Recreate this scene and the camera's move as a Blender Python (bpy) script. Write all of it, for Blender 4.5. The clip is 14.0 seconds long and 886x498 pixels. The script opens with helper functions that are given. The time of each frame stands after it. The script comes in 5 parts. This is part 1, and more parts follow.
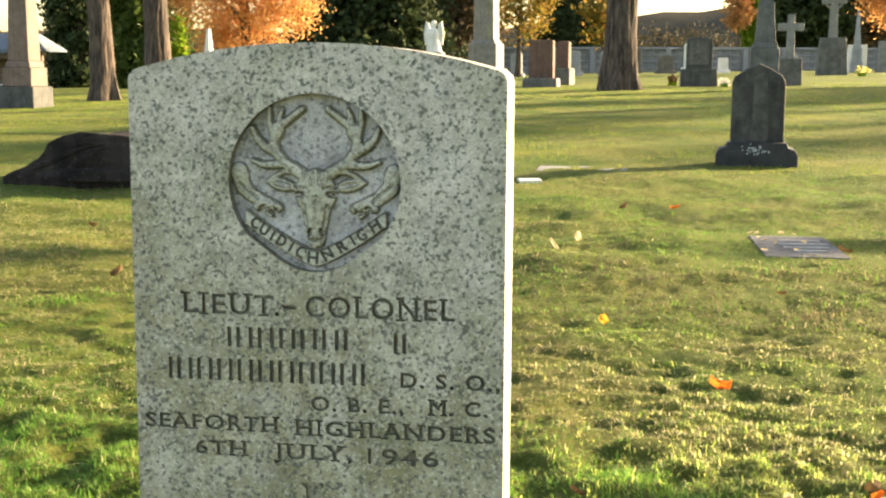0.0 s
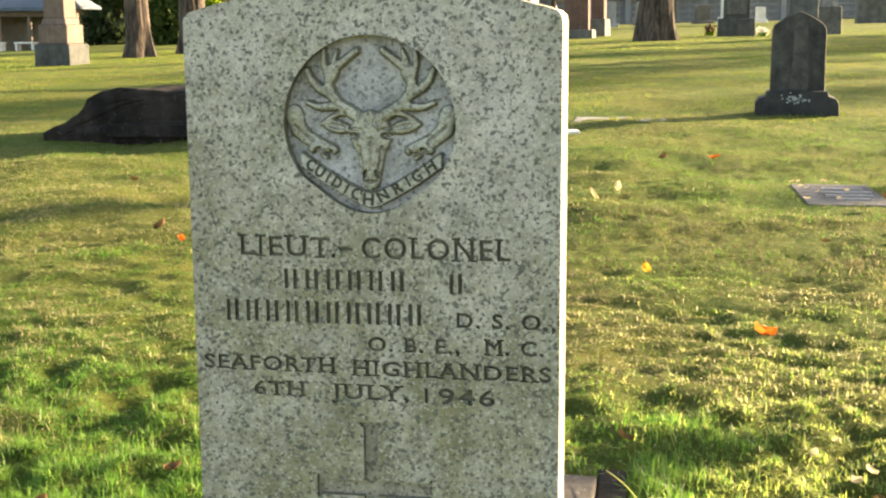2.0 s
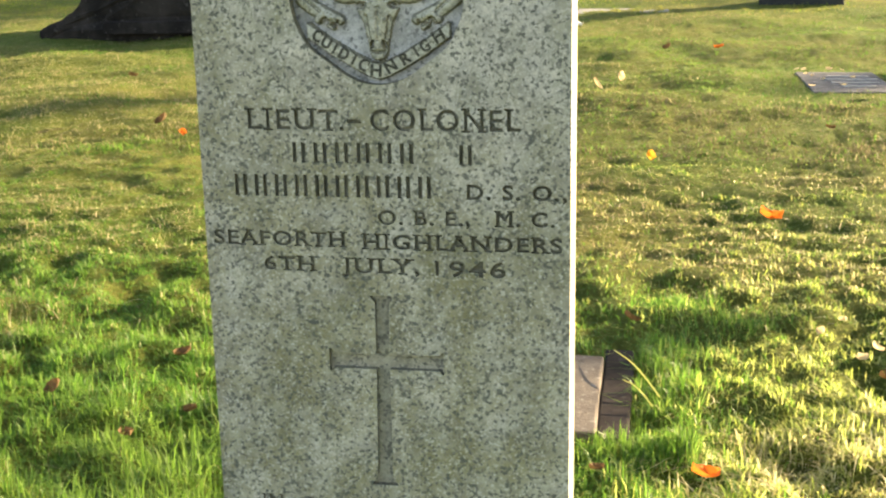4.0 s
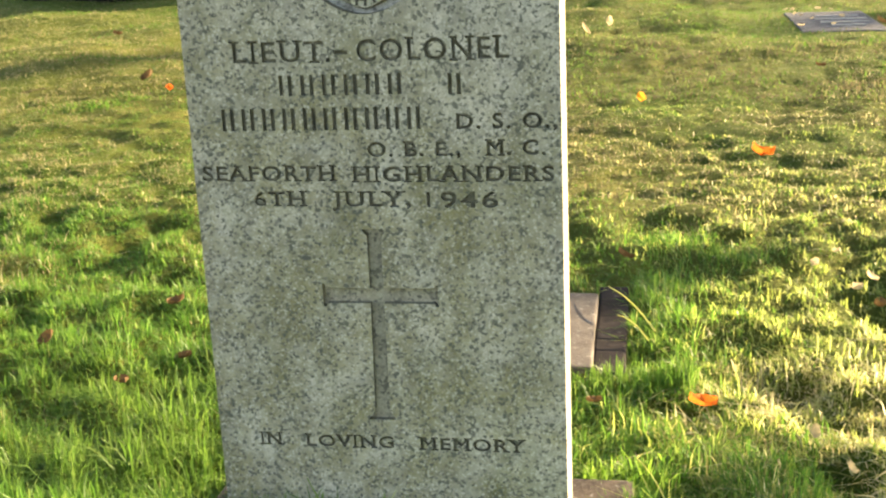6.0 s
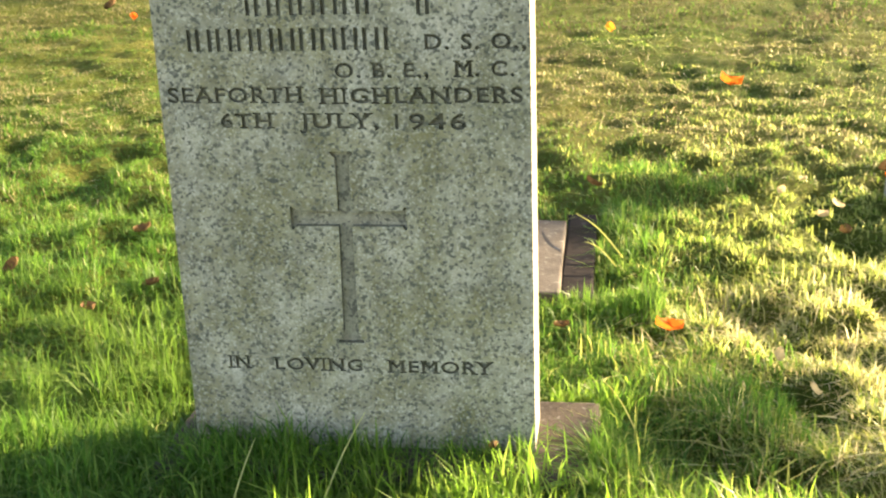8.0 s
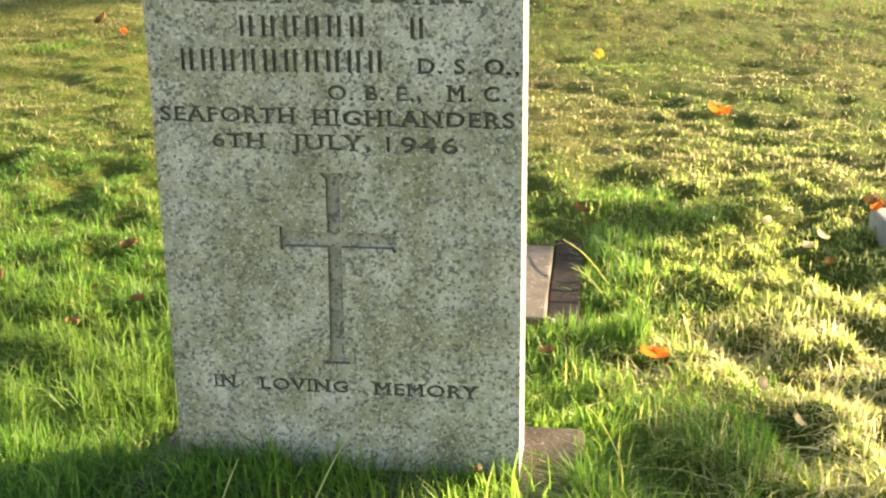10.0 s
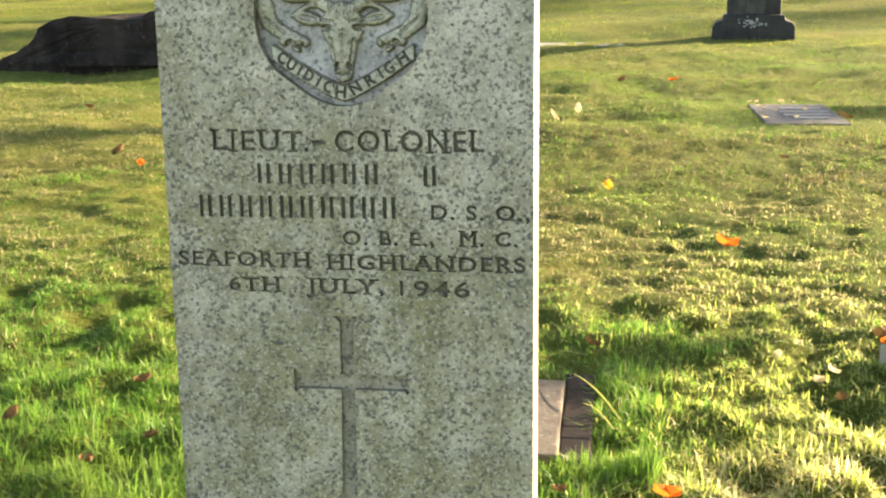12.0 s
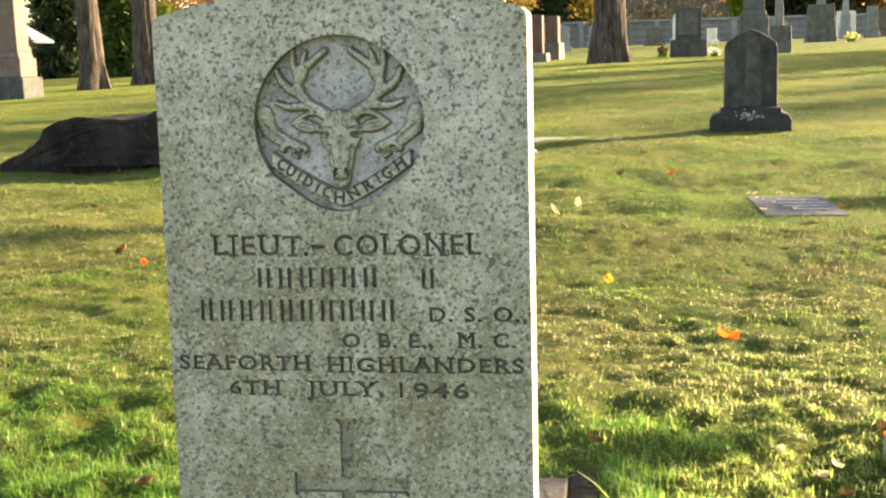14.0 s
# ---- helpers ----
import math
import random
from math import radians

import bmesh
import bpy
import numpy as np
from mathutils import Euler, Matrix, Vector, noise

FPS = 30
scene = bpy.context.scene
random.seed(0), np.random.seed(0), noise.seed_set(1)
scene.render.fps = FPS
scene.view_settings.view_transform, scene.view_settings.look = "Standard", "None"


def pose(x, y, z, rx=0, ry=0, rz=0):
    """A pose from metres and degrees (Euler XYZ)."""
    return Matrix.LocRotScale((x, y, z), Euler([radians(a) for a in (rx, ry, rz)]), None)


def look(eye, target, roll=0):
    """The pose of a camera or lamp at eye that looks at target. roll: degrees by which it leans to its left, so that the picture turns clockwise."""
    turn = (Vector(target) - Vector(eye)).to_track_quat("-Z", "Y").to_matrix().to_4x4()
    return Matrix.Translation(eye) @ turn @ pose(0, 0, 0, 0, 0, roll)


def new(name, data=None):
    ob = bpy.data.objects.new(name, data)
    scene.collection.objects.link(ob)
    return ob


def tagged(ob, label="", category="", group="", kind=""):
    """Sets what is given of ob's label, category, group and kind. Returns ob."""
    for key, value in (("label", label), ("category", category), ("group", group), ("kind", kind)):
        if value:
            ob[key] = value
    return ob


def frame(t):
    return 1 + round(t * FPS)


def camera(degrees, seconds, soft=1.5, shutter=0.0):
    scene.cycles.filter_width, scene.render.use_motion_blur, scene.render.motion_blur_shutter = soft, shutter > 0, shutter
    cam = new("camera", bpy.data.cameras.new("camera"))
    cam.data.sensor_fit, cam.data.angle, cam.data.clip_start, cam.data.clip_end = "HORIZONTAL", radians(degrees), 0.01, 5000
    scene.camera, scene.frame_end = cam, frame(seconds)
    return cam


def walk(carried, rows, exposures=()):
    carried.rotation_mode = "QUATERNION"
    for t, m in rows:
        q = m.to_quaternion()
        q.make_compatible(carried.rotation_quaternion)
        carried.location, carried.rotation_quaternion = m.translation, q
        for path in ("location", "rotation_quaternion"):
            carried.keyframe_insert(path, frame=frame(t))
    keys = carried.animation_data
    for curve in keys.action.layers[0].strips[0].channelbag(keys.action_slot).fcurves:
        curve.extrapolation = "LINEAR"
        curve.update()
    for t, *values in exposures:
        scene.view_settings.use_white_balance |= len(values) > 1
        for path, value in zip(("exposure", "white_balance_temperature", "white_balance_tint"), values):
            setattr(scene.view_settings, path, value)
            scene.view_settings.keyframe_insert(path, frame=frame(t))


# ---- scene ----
cam = camera(38.6, 14.0, soft=2.2)
PATH = [
    (0, (0.304, -1.218, 0.764), (0.022, 0.742, 0.482), 0.3),
    (0.5, (0.298, -1.221, 0.764), (0.0, 0.736, 0.478), 0.4),
    (1, (0.293, -1.224, 0.76), (-0.02, 0.729, 0.466), 0.2),
    (1.5, (0.289, -1.225, 0.756), (-0.049, 0.721, 0.438), -0.1),
    (2, (0.285, -1.227, 0.751), (-0.05, 0.712, 0.398), -0.4),
    (2.5, (0.287, -1.227, 0.744), (-0.035, 0.707, 0.35), -0.6),
    (3, (0.284, -1.23, 0.737), (-0.026, 0.697, 0.299), -0.3),
    (3.5, (0.278, -1.228, 0.727), (-0.043, 0.686, 0.246), -0.6),
    (3.7, (0.276, -1.227, 0.725), (-0.051, 0.683, 0.231), -0.8),
    (5.8, (0.275, -1.223, 0.698), (-0.049, 0.669, 0.136), -2.5),
    (6, (0.275, -1.223, 0.694), (-0.046, 0.666, 0.12), -2.6),
    (6.5, (0.278, -1.223, 0.684), (-0.036, 0.656, 0.077), -2.9),
    (7, (0.279, -1.223, 0.678), (-0.022, 0.645, 0.031), -2.7),
    (7.5, (0.278, -1.224, 0.677), (-0.006, 0.632, -0.012), -2.5),
    (8, (0.275, -1.225, 0.681), (0.004, 0.639, 0.008), -2.2),
    (8.2, (0.276, -1.225, 0.681), (0.009, 0.645, 0.024), -2.2),
    (10.5, (0.269, -1.231, 0.688), (0.025, 0.652, 0.059), -0.4),
    (11, (0.272, -1.237, 0.697), (0.022, 0.665, 0.134), -0.4),
    (11.5, (0.274, -1.238, 0.702), (0.016, 0.68, 0.198), -0.7),
    (12, (0.27, -1.241, 0.711), (0.003, 0.688, 0.254), -0.8),
    (12.5, (0.269, -1.246, 0.718), (-0.007, 0.692, 0.308), -0.9),
    (13, (0.27, -1.252, 0.721), (-0.011, 0.695, 0.36), -1.2),
    (13.5, (0.274, -1.252, 0.721), (-0.008, 0.702, 0.404), -1.5),
    (14, (0.277, -1.253, 0.723), (0.004, 0.704, 0.41), -1.5),
]
walk(cam, [(t, look(eye, target, roll)) for t, eye, target, roll in PATH], exposures=((0, 2.62, 7800, 13), (3.5, 2.64, 7800, 13), (7, 2.65, 7800, 13), (8, 2.72, 7800, 13), (12, 2.77, 7800, 13), (14, 2.69, 7800, 13)))

from mathutils.geometry import delaunay_2d_cdt

# ---- world, sun, exposure ----
SUN_AZ, SUN_EL = 52.0, 14.0
world = bpy.data.worlds.new("sky")
scene.world = world
world.use_nodes = True
wn = world.node_tree.nodes
sky = wn.new("ShaderNodeTexSky")
sky.sky_type = "NISHITA"
sky.sun_disc = False
sky.sun_elevation, sky.sun_rotation = radians(SUN_EL), radians(SUN_AZ)
sky.air_density, sky.dust_density = 1.0, 1.5
wn["Background"].inputs[1].default_value = 0.092
world.node_tree.links.new(sky.outputs[0], wn["Background"].inputs[0])
sun_dir = Vector((math.cos(radians(SUN_EL)) * math.sin(radians(SUN_AZ)), math.cos(radians(SUN_EL)) * math.cos(radians(SUN_AZ)), math.sin(radians(SUN_EL))))
sun_data = bpy.data.lights.new("sun", "SUN")
sun_data.energy, sun_data.angle, sun_data.color = 5.0, radians(0.6), (1.0, 0.84, 0.60)
sun = new("sun", sun_data)
sun.matrix_world = look(sun_dir * 80, (0, 0, 0))


# ---- materials ----
def material(name, rough=0.8, spec=0.3, metal=0.0):
    m = bpy.data.materials.new(name)
    m.use_nodes = True
    nt = m.node_tree
    b = nt.nodes["Principled BSDF"]
    b.inputs["Roughness"].default_value = rough
    b.inputs["Specular IOR Level"].default_value = spec
    b.inputs["Metallic"].default_value = metal
    return m, nt, b


def coords(nt, kind="Object"):
    return nt.nodes.new("ShaderNodeTexCoord").outputs[kind]


def noise_tex(nt, vec, scale, detail=4.0, rough=0.6):
    n = nt.nodes.new("ShaderNodeTexNoise")
    n.inputs["Scale"].default_value, n.inputs["Detail"].default_value, n.inputs["Roughness"].default_value = scale, detail, rough
    nt.links.new(vec, n.inputs["Vector"])
    return n.outputs["Fac"]


def ramp(nt, fac, stops):
    r = nt.nodes.new("ShaderNodeValToRGB")
    el = r.color_ramp.elements
    while len(el) < len(stops):
        el.new(0.5)
    for e, (p, c) in zip(el, stops):
        e.position, e.color = p, (*c, 1.0)
    nt.links.new(fac, r.inputs[0])
    return r.outputs[0]


def mix(nt, fac, a, b, blend="MIX"):
    n = nt.nodes.new("ShaderNodeMix")
    n.data_type, n.blend_type = "RGBA", blend
    for sock, v in ((n.inputs[0], fac), (n.inputs[6], a), (n.inputs[7], b)):
        if isinstance(v, (int, float)):
            sock.default_value = v
        elif isinstance(v, tuple):
            sock.default_value = (*v, 1.0)
        else:
            nt.links.new(v, sock)
    return n.outputs[2]


def bump(nt, b, height, strength=0.4, dist=0.002):
    n = nt.nodes.new("ShaderNodeBump")
    n.inputs["Strength"].default_value, n.inputs["Distance"].default_value = strength, dist
    nt.links.new(height, n.inputs["Height"])
    nt.links.new(n.outputs[0], b.inputs["Normal"])


def mapped(nt, vec, sx, sy, sz):
    n = nt.nodes.new("ShaderNodeMapping")
    n.inputs["Scale"].default_value = (sx, sy, sz)
    nt.links.new(vec, n.inputs["Vector"])
    return n.outputs[0]


def cells(nt, vec, scale):
    """A random grey for each grain."""
    n = nt.nodes.new("ShaderNodeTexVoronoi")
    n.inputs["Scale"].default_value, n.inputs["Randomness"].default_value = scale, 1.0
    nt.links.new(vec, n.inputs["Vector"])
    sep = nt.nodes.new("ShaderNodeSeparateColor")
    nt.links.new(n.outputs["Color"], sep.inputs[0])
    return sep.outputs[0]


def noise_col(nt, vec, scale):
    n = nt.nodes.new("ShaderNodeTexNoise")
    n.inputs["Scale"].default_value, n.inputs["Detail"].default_value, n.inputs["Roughness"].default_value = scale, 7.0, 0.7
    nt.links.new(vec, n.inputs["Vector"])
    return n.outputs["Color"]


def granite(name, pale, dark, stain, speck=330.0, cover=0.275, stain_amount=0.6, rough=0.82, blot=None):
    """Speckled stone: grains of several sizes and tones on a pale ground, with lichen, grime, stains and broad darker
    blots.
    """
    m, nt, b = material(name, rough, 0.2)
    v = coords(nt)
    warp = nt.nodes.new("ShaderNodeTexNoise")
    warp.inputs["Scale"].default_value, warp.inputs["Detail"].default_value = 320.0, 3.0
    nt.links.new(v, warp.inputs["Vector"])
    bent = mix(nt, 0.0055, v, warp.outputs["Color"])
    tone = ramp(nt, noise_tex(nt, v, 24.0, 7.0, 0.72), ((0.32, tuple(c * 0.58 for c in pale)), (0.50, pale), (0.66, tuple(min(0.95, c * 1.32) for c in pale))))
    patch = ramp(nt, noise_tex(nt, v, 7.0, 8.0, 0.72), ((0.45, (0, 0, 0)), (0.66, (stain_amount,) * 3)))
    col = mix(nt, patch, tone, stain)
    algae = ramp(nt, noise_tex(nt, mapped(nt, v, 1.3, 1.0, 0.6), 11.0, 8.0, 0.75), ((0.52, (0, 0, 0)), (0.70, (stain_amount,) * 3)))
    col = mix(nt, algae, col, (stain[0] * 0.62, stain[1] * 0.68, stain[2] * 0.45))
    if blot:
        wide = mix(nt, 0.22, v, noise_col(nt, v, 7.0))
        f = (0.0, 0.0, 0.0)
        for centre, core, rim in blot:
            d = nt.nodes.new("ShaderNodeVectorMath")
            d.operation = "DISTANCE"
            d.inputs[1].default_value = centre
            nt.links.new(wide, d.inputs[0])
            f = mix(nt, 1.0, f, ramp(nt, d.outputs["Value"], ((core, (1.0,) * 3), (rim, (0, 0, 0)))), "LIGHTEN")
        f = mix(nt, 1.0, f, ramp(nt, noise_tex(nt, v, 16.0, 6.0, 0.7), ((0.38, (0.25,) * 3), (0.58, (1, 1, 1)))), "MULTIPLY")
        col = mix(nt, f, col, (0.57, 0.55, 0.38), "MULTIPLY")
    fine = ramp(nt, cells(nt, bent, speck * 2.1), ((0.0, (0.55,) * 3), (0.28, (0.35,) * 3), (0.42, (0, 0, 0))))
    col = mix(nt, fine, col, tuple(0.4 * a + 0.6 * c for a, c in zip(pale, dark)))
    bright = ramp(nt, cells(nt, bent, speck * 1.35), ((0.78, (0, 0, 0)), (0.92, (0.45,) * 3)))
    col = mix(nt, bright, col, tuple(min(1, 1.35 * c) for c in pale))
    crowd = mix(nt, 0.34, cells(nt, bent, speck), noise_tex(nt, v, 75.0, 5.0, 0.75))
    grains = ramp(nt, crowd, ((cover - 0.16, (1.0,) * 3), (cover - 0.02, (0.8,) * 3), (cover + 0.05, (0.35,) * 3), (cover + 0.12, (0, 0, 0))))
    col = mix(nt, grains, col, dark)
    nt.links.new(col, b.inputs["Base Color"])
    bump(nt, b, noise_tex(nt, v, 330.0, 5.0, 0.7), 0.5, 0.0015)
    return m


def plain_stone(name, a, c, scale=6.0, rough=0.8, spots=(0.6, 0.6, 0.55), spot_amount=0.25):
    """Weathered stone: two tones, streaks down the face, pale lichen spots."""
    m, nt, b = material(name, rough, 0.25)
    v = coords(nt)
    col = ramp(nt, noise_tex(nt, v, scale, 6.0, 0.65), ((0.35, a), (0.65, c)))
    streak = ramp(nt, noise_tex(nt, mapped(nt, v, 9.0, 9.0, 0.8), 1.5, 4.0), ((0.45, (0, 0, 0)), (0.75, (0.45,) * 3)))
    col = mix(nt, streak, col, tuple(0.45 * x for x in a))
    dots = ramp(nt, noise_tex(nt, v, scale * 7, 3.0), ((0.62, (0, 0, 0)), (0.70, (spot_amount,) * 3)))
    col = mix(nt, dots, col, spots)
    nt.links.new(col, b.inputs["Base Color"])
    bump(nt, b, noise_tex(nt, v, scale * 12, 5.0), 0.4, 0.004)
    return m


def leafy(name, tones, through_amount=0.45, patch=None, patch_scale=1.0, rough=0.8, gloss=0.12):
    """Leaves and blades: a tone for each, light passing through."""
    m, nt, b = material(name, rough, gloss)
    geo = nt.nodes.new("ShaderNodeNewGeometry")
    n = len(tones)
    col = ramp(nt, geo.outputs["Random Per Island"], tuple((i / max(1, n - 1), t) for i, t in enumerate(tones)))
    if patch:
        f = ramp(nt, noise_tex(nt, coords(nt), patch_scale, 5.0, 0.65), ((0.43, (0, 0, 0)), (0.62, (0.55,) * 3)))
        col = mix(nt, f, col, patch)
    nt.links.new(col, b.inputs["Base Color"])
    t = nt.nodes.new("ShaderNodeBsdfTranslucent")
    nt.links.new(col, t.inputs[0])
    s = nt.nodes.new("ShaderNodeMixShader")
    s.inputs[0].default_value = through_amount
    nt.links.new(b.outputs[0], s.inputs[1])
    nt.links.new(t.outputs[0], s.inputs[2])
    nt.links.new(s.outputs[0], nt.nodes["Material Output"].inputs[0])
    return m


M_GRANITE = granite("speckled_granite", (0.54, 0.505, 0.455), (0.105, 0.108, 0.096), (0.30, 0.285, 0.18), stain_amount=0.75, blot=(((0.04, 0.11, 0.29), 0.18, 0.36), ((0.02, 0.11, 0.125), 0.05, 0.15), ((0.17, 0.11, 0.13), 0.04, 0.15)))
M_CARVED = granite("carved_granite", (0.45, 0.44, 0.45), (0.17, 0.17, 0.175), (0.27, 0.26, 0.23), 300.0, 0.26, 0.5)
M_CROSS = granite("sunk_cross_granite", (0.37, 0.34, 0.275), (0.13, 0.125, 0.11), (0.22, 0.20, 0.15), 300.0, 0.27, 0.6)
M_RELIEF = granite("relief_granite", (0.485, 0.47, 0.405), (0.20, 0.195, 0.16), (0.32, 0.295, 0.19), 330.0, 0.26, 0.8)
# Cut sides: grime and crevice shade both put into this darker colour.
M_GROOVE = granite("grimy_shaded_carved_sides", (0.20, 0.19, 0.145), (0.09, 0.088, 0.07), (0.14, 0.125, 0.075), 300.0, 0.26, 0.7)
# Letter floors: weathering and the recess's shade share one dark colour.
M_LETTER = plain_stone("dirt_and_shade_in_letters", (0.12, 0.113, 0.088), (0.24, 0.225, 0.178), 60.0)
M_MOTTO = plain_stone("dark_motto_letters", (0.045, 0.044, 0.036), (0.10, 0.095, 0.078), 60.0)
M_CONCRETE = plain_stone("brown_concrete", (0.04, 0.031, 0.024), (0.088, 0.068, 0.052), 14.0)
M_MARKER = plain_stone("grey_brown_concrete", (0.066, 0.056, 0.048), (0.135, 0.115, 0.096), 14.0)
M_DARKSTONE = plain_stone("blackened_stone", (0.022, 0.022, 0.022), (0.075, 0.072, 0.066), 7.0, 0.8, (0.3, 0.3, 0.28), 0.08)
M_DARKBASE = plain_stone("black_stone_base", (0.018, 0.018, 0.02), (0.045, 0.045, 0.045), 7.0, 0.75, (0.3, 0.3, 0.3), 0.12)
M_STREAK = plain_stone("worn_dark_stone", (0.035, 0.034, 0.033), (0.10, 0.095, 0.088), 9.0, 0.8, (0.3, 0.3, 0.28), 0.1)
M_SLATE = plain_stone("dark_slate_stone", (0.045, 0.047, 0.045), (0.095, 0.098, 0.092), 5.0, 0.85, (0.3, 0.3, 0.28), 0.1)
M_BLACK = plain_stone("black_rough_granite", (0.016, 0.014, 0.014), (0.042, 0.036, 0.034), 5.0, 0.92, (0.16, 0.15, 0.145), 0.3)
M_PINK = plain_stone("pink_granite", (0.13, 0.092, 0.076), (0.19, 0.135, 0.112), 4.0)
M_GREY = plain_stone("grey_stone", (0.15, 0.15, 0.145), (0.26, 0.255, 0.235), 4.0)
M_DIMGREY = plain_stone("dim_grey_stone", (0.075, 0.074, 0.07), (0.14, 0.138, 0.125), 4.0)
M_RED = plain_stone("red_granite", (0.095, 0.058, 0.047), (0.15, 0.092, 0.076), 4.0)
M_MARBLE = plain_stone("white_marble", (0.62, 0.61, 0.57), (0.78, 0.77, 0.73), 4.0)
M_WALL = plain_stone("pale_wall_stone", (0.23, 0.235, 0.245), (0.34, 0.345, 0.355), 1.5)
M_NICHE = plain_stone("niche_panels", (0.17, 0.175, 0.185), (0.27, 0.275, 0.285), 2.5)
M_PLAQUE = plain_stone("bronze_plaque", (0.085, 0.085, 0.088), (0.16, 0.16, 0.165), 18.0, 0.95, (0.55, 0.55, 0.52), 0.6)
M_BAR = plain_stone("plaque_lettering", (0.26, 0.255, 0.25), (0.36, 0.35, 0.34), 30.0)
for m in (M_PLAQUE, M_BAR, M_BLACK):
    m.node_tree.nodes["Principled BSDF"].inputs["Specular IOR Level"].default_value = 0.05
M_ROOF = plain_stone("blue_grey_metal_roof", (0.09, 0.115, 0.15), (0.14, 0.17, 0.21), 1.2, 0.9)
M_BEIGE = plain_stone("beige_wall", (0.13, 0.105, 0.082), (0.18, 0.15, 0.12), 1.5)
M_WHITE = plain_stone("white_paint", (0.66, 0.66, 0.64), (0.8, 0.8, 0.78), 5.0)
M_HILL = plain_stone("far_wooded_slope", (0.06, 0.056, 0.042), (0.10, 0.088, 0.068), 0.12, 0.95, (0.2, 0.18, 0.14), 0.2)
M_HILL.node_tree.nodes["Principled BSDF"].inputs["Specular IOR Level"].default_value = 0.0
M_BROWNWOOD = plain_stone("brown_post", (0.10, 0.07, 0.05), (0.17, 0.12, 0.09), 5.0)


def bark(name, a, c):
    m, nt, b = material(name, 0.9, 0.15)
    v = mapped(nt, coords(nt), 9.0, 9.0, 1.6)
    ridge = noise_tex(nt, v, 1.6, 6.0, 0.7)
    nt.links.new(ramp(nt, ridge, ((0.35, a), (0.66, c))), b.inputs["Base Color"])
    bump(nt, b, ridge, 0.4, 0.03)
    return m


M_BARK = bark("furrowed_bark", (0.013, 0.011, 0.0095), (0.13, 0.10, 0.082))

GREEN = ((0.05, 0.135, 0.02), (0.08, 0.20, 0.026), (0.115, 0.26, 0.036), (0.06, 0.155, 0.022), (0.17, 0.31, 0.055), (0.21, 0.30, 0.075))
STRAW = ((0.39, 0.345, 0.18), (0.23, 0.245, 0.08), (0.56, 0.505, 0.29), (0.15, 0.205, 0.04), (0.31, 0.245, 0.13), (0.57, 0.535, 0.33))
M_BLADE = leafy("grass_blades", GREEN, 0.52, (0.13, 0.21, 0.038), 2.2, 0.5, 0.3)
# Blade green brightened in its colour to stand in for sunlight.
M_BLADE_SUN = leafy("sun_brightened_green_blades", ((0.16, 0.32, 0.035), (0.25, 0.42, 0.06), (0.12, 0.25, 0.03), (0.34, 0.46, 0.10)), 0.66, rough=0.45, gloss=0.4)
M_SHORT = leafy("short_lawn_blades", tuple(tuple(0.78 * c for c in t) for t in GREEN), 0.55, (0.15, 0.17, 0.05), 1.6, 0.6, 0.2)
M_STRAW = leafy("dry_grass_blades", STRAW, 0.52)
# Dry straw lightened further, so its colour holds the sun's brightness.
M_STRAW_SUN = leafy("sun_brightened_dry_blades", ((0.66, 0.61, 0.31), (0.48, 0.49, 0.16), (0.80, 0.75, 0.46), (0.40, 0.46, 0.11), (0.56, 0.46, 0.26), (0.82, 0.80, 0.54)), 0.62, rough=0.45, gloss=0.4)
M_THATCH = leafy("brown_thatch_blades", ((0.10, 0.085, 0.045), (0.15, 0.125, 0.07), (0.08, 0.085, 0.035), (0.19, 0.165, 0.10)), 0.35)
# Lighter green for the dry patch, with sunlight in the colour.
M_PALE = leafy("sun_brightened_pale_blades", ((0.28, 0.37, 0.07), (0.38, 0.44, 0.11), (0.46, 0.49, 0.16), (0.17, 0.29, 0.04)), 0.62, rough=0.45, gloss=0.4)
M_MIDSTRAW = leafy("short_dry_lawn_blades", ((0.25, 0.225, 0.105), (0.165, 0.175, 0.06), (0.36, 0.325, 0.18), (0.115, 0.14, 0.038)), 0.48)
M_FARSTRAW = leafy("far_dry_lawn_blades", ((0.27, 0.26, 0.07), (0.33, 0.31, 0.10), (0.21, 0.225, 0.05)), 0.45)
M_FARGRASS = leafy("far_lawn_blades", ((0.11, 0.205, 0.018), (0.17, 0.26, 0.03), (0.24, 0.29, 0.05)), 0.5, (0.24, 0.245, 0.06), 0.9)
M_CEDAR = leafy("cedar_leaf", ((0.026, 0.042, 0.018), (0.042, 0.06, 0.024), (0.06, 0.082, 0.032)), 0.25)
M_GREENCEDAR = leafy("green_cedar_leaf", ((0.04, 0.065, 0.016), (0.06, 0.09, 0.022), (0.085, 0.12, 0.03)), 0.3)
# Cedar green brightened so that the colour itself looks sunlit.
M_LITCEDAR = leafy("sun_brightened_cedar_leaf", ((0.13, 0.22, 0.015), (0.20, 0.30, 0.03)), 0.55)
M_ORANGE = leafy("orange_autumn_leaf", ((0.52, 0.20, 0.07), (0.62, 0.30, 0.12), (0.58, 0.38, 0.15), (0.42, 0.20, 0.08)), 0.6)
M_OLIVE = leafy("olive_autumn_leaf", ((0.10, 0.10, 0.02), (0.20, 0.15, 0.03), (0.30, 0.17, 0.04), (0.07, 0.085, 0.02)), 0.4)
M_BROWNLEAF = leafy("brown_autumn_leaf", ((0.10, 0.075, 0.04), (0.15, 0.10, 0.06), (0.08, 0.075, 0.04)), 0.3)
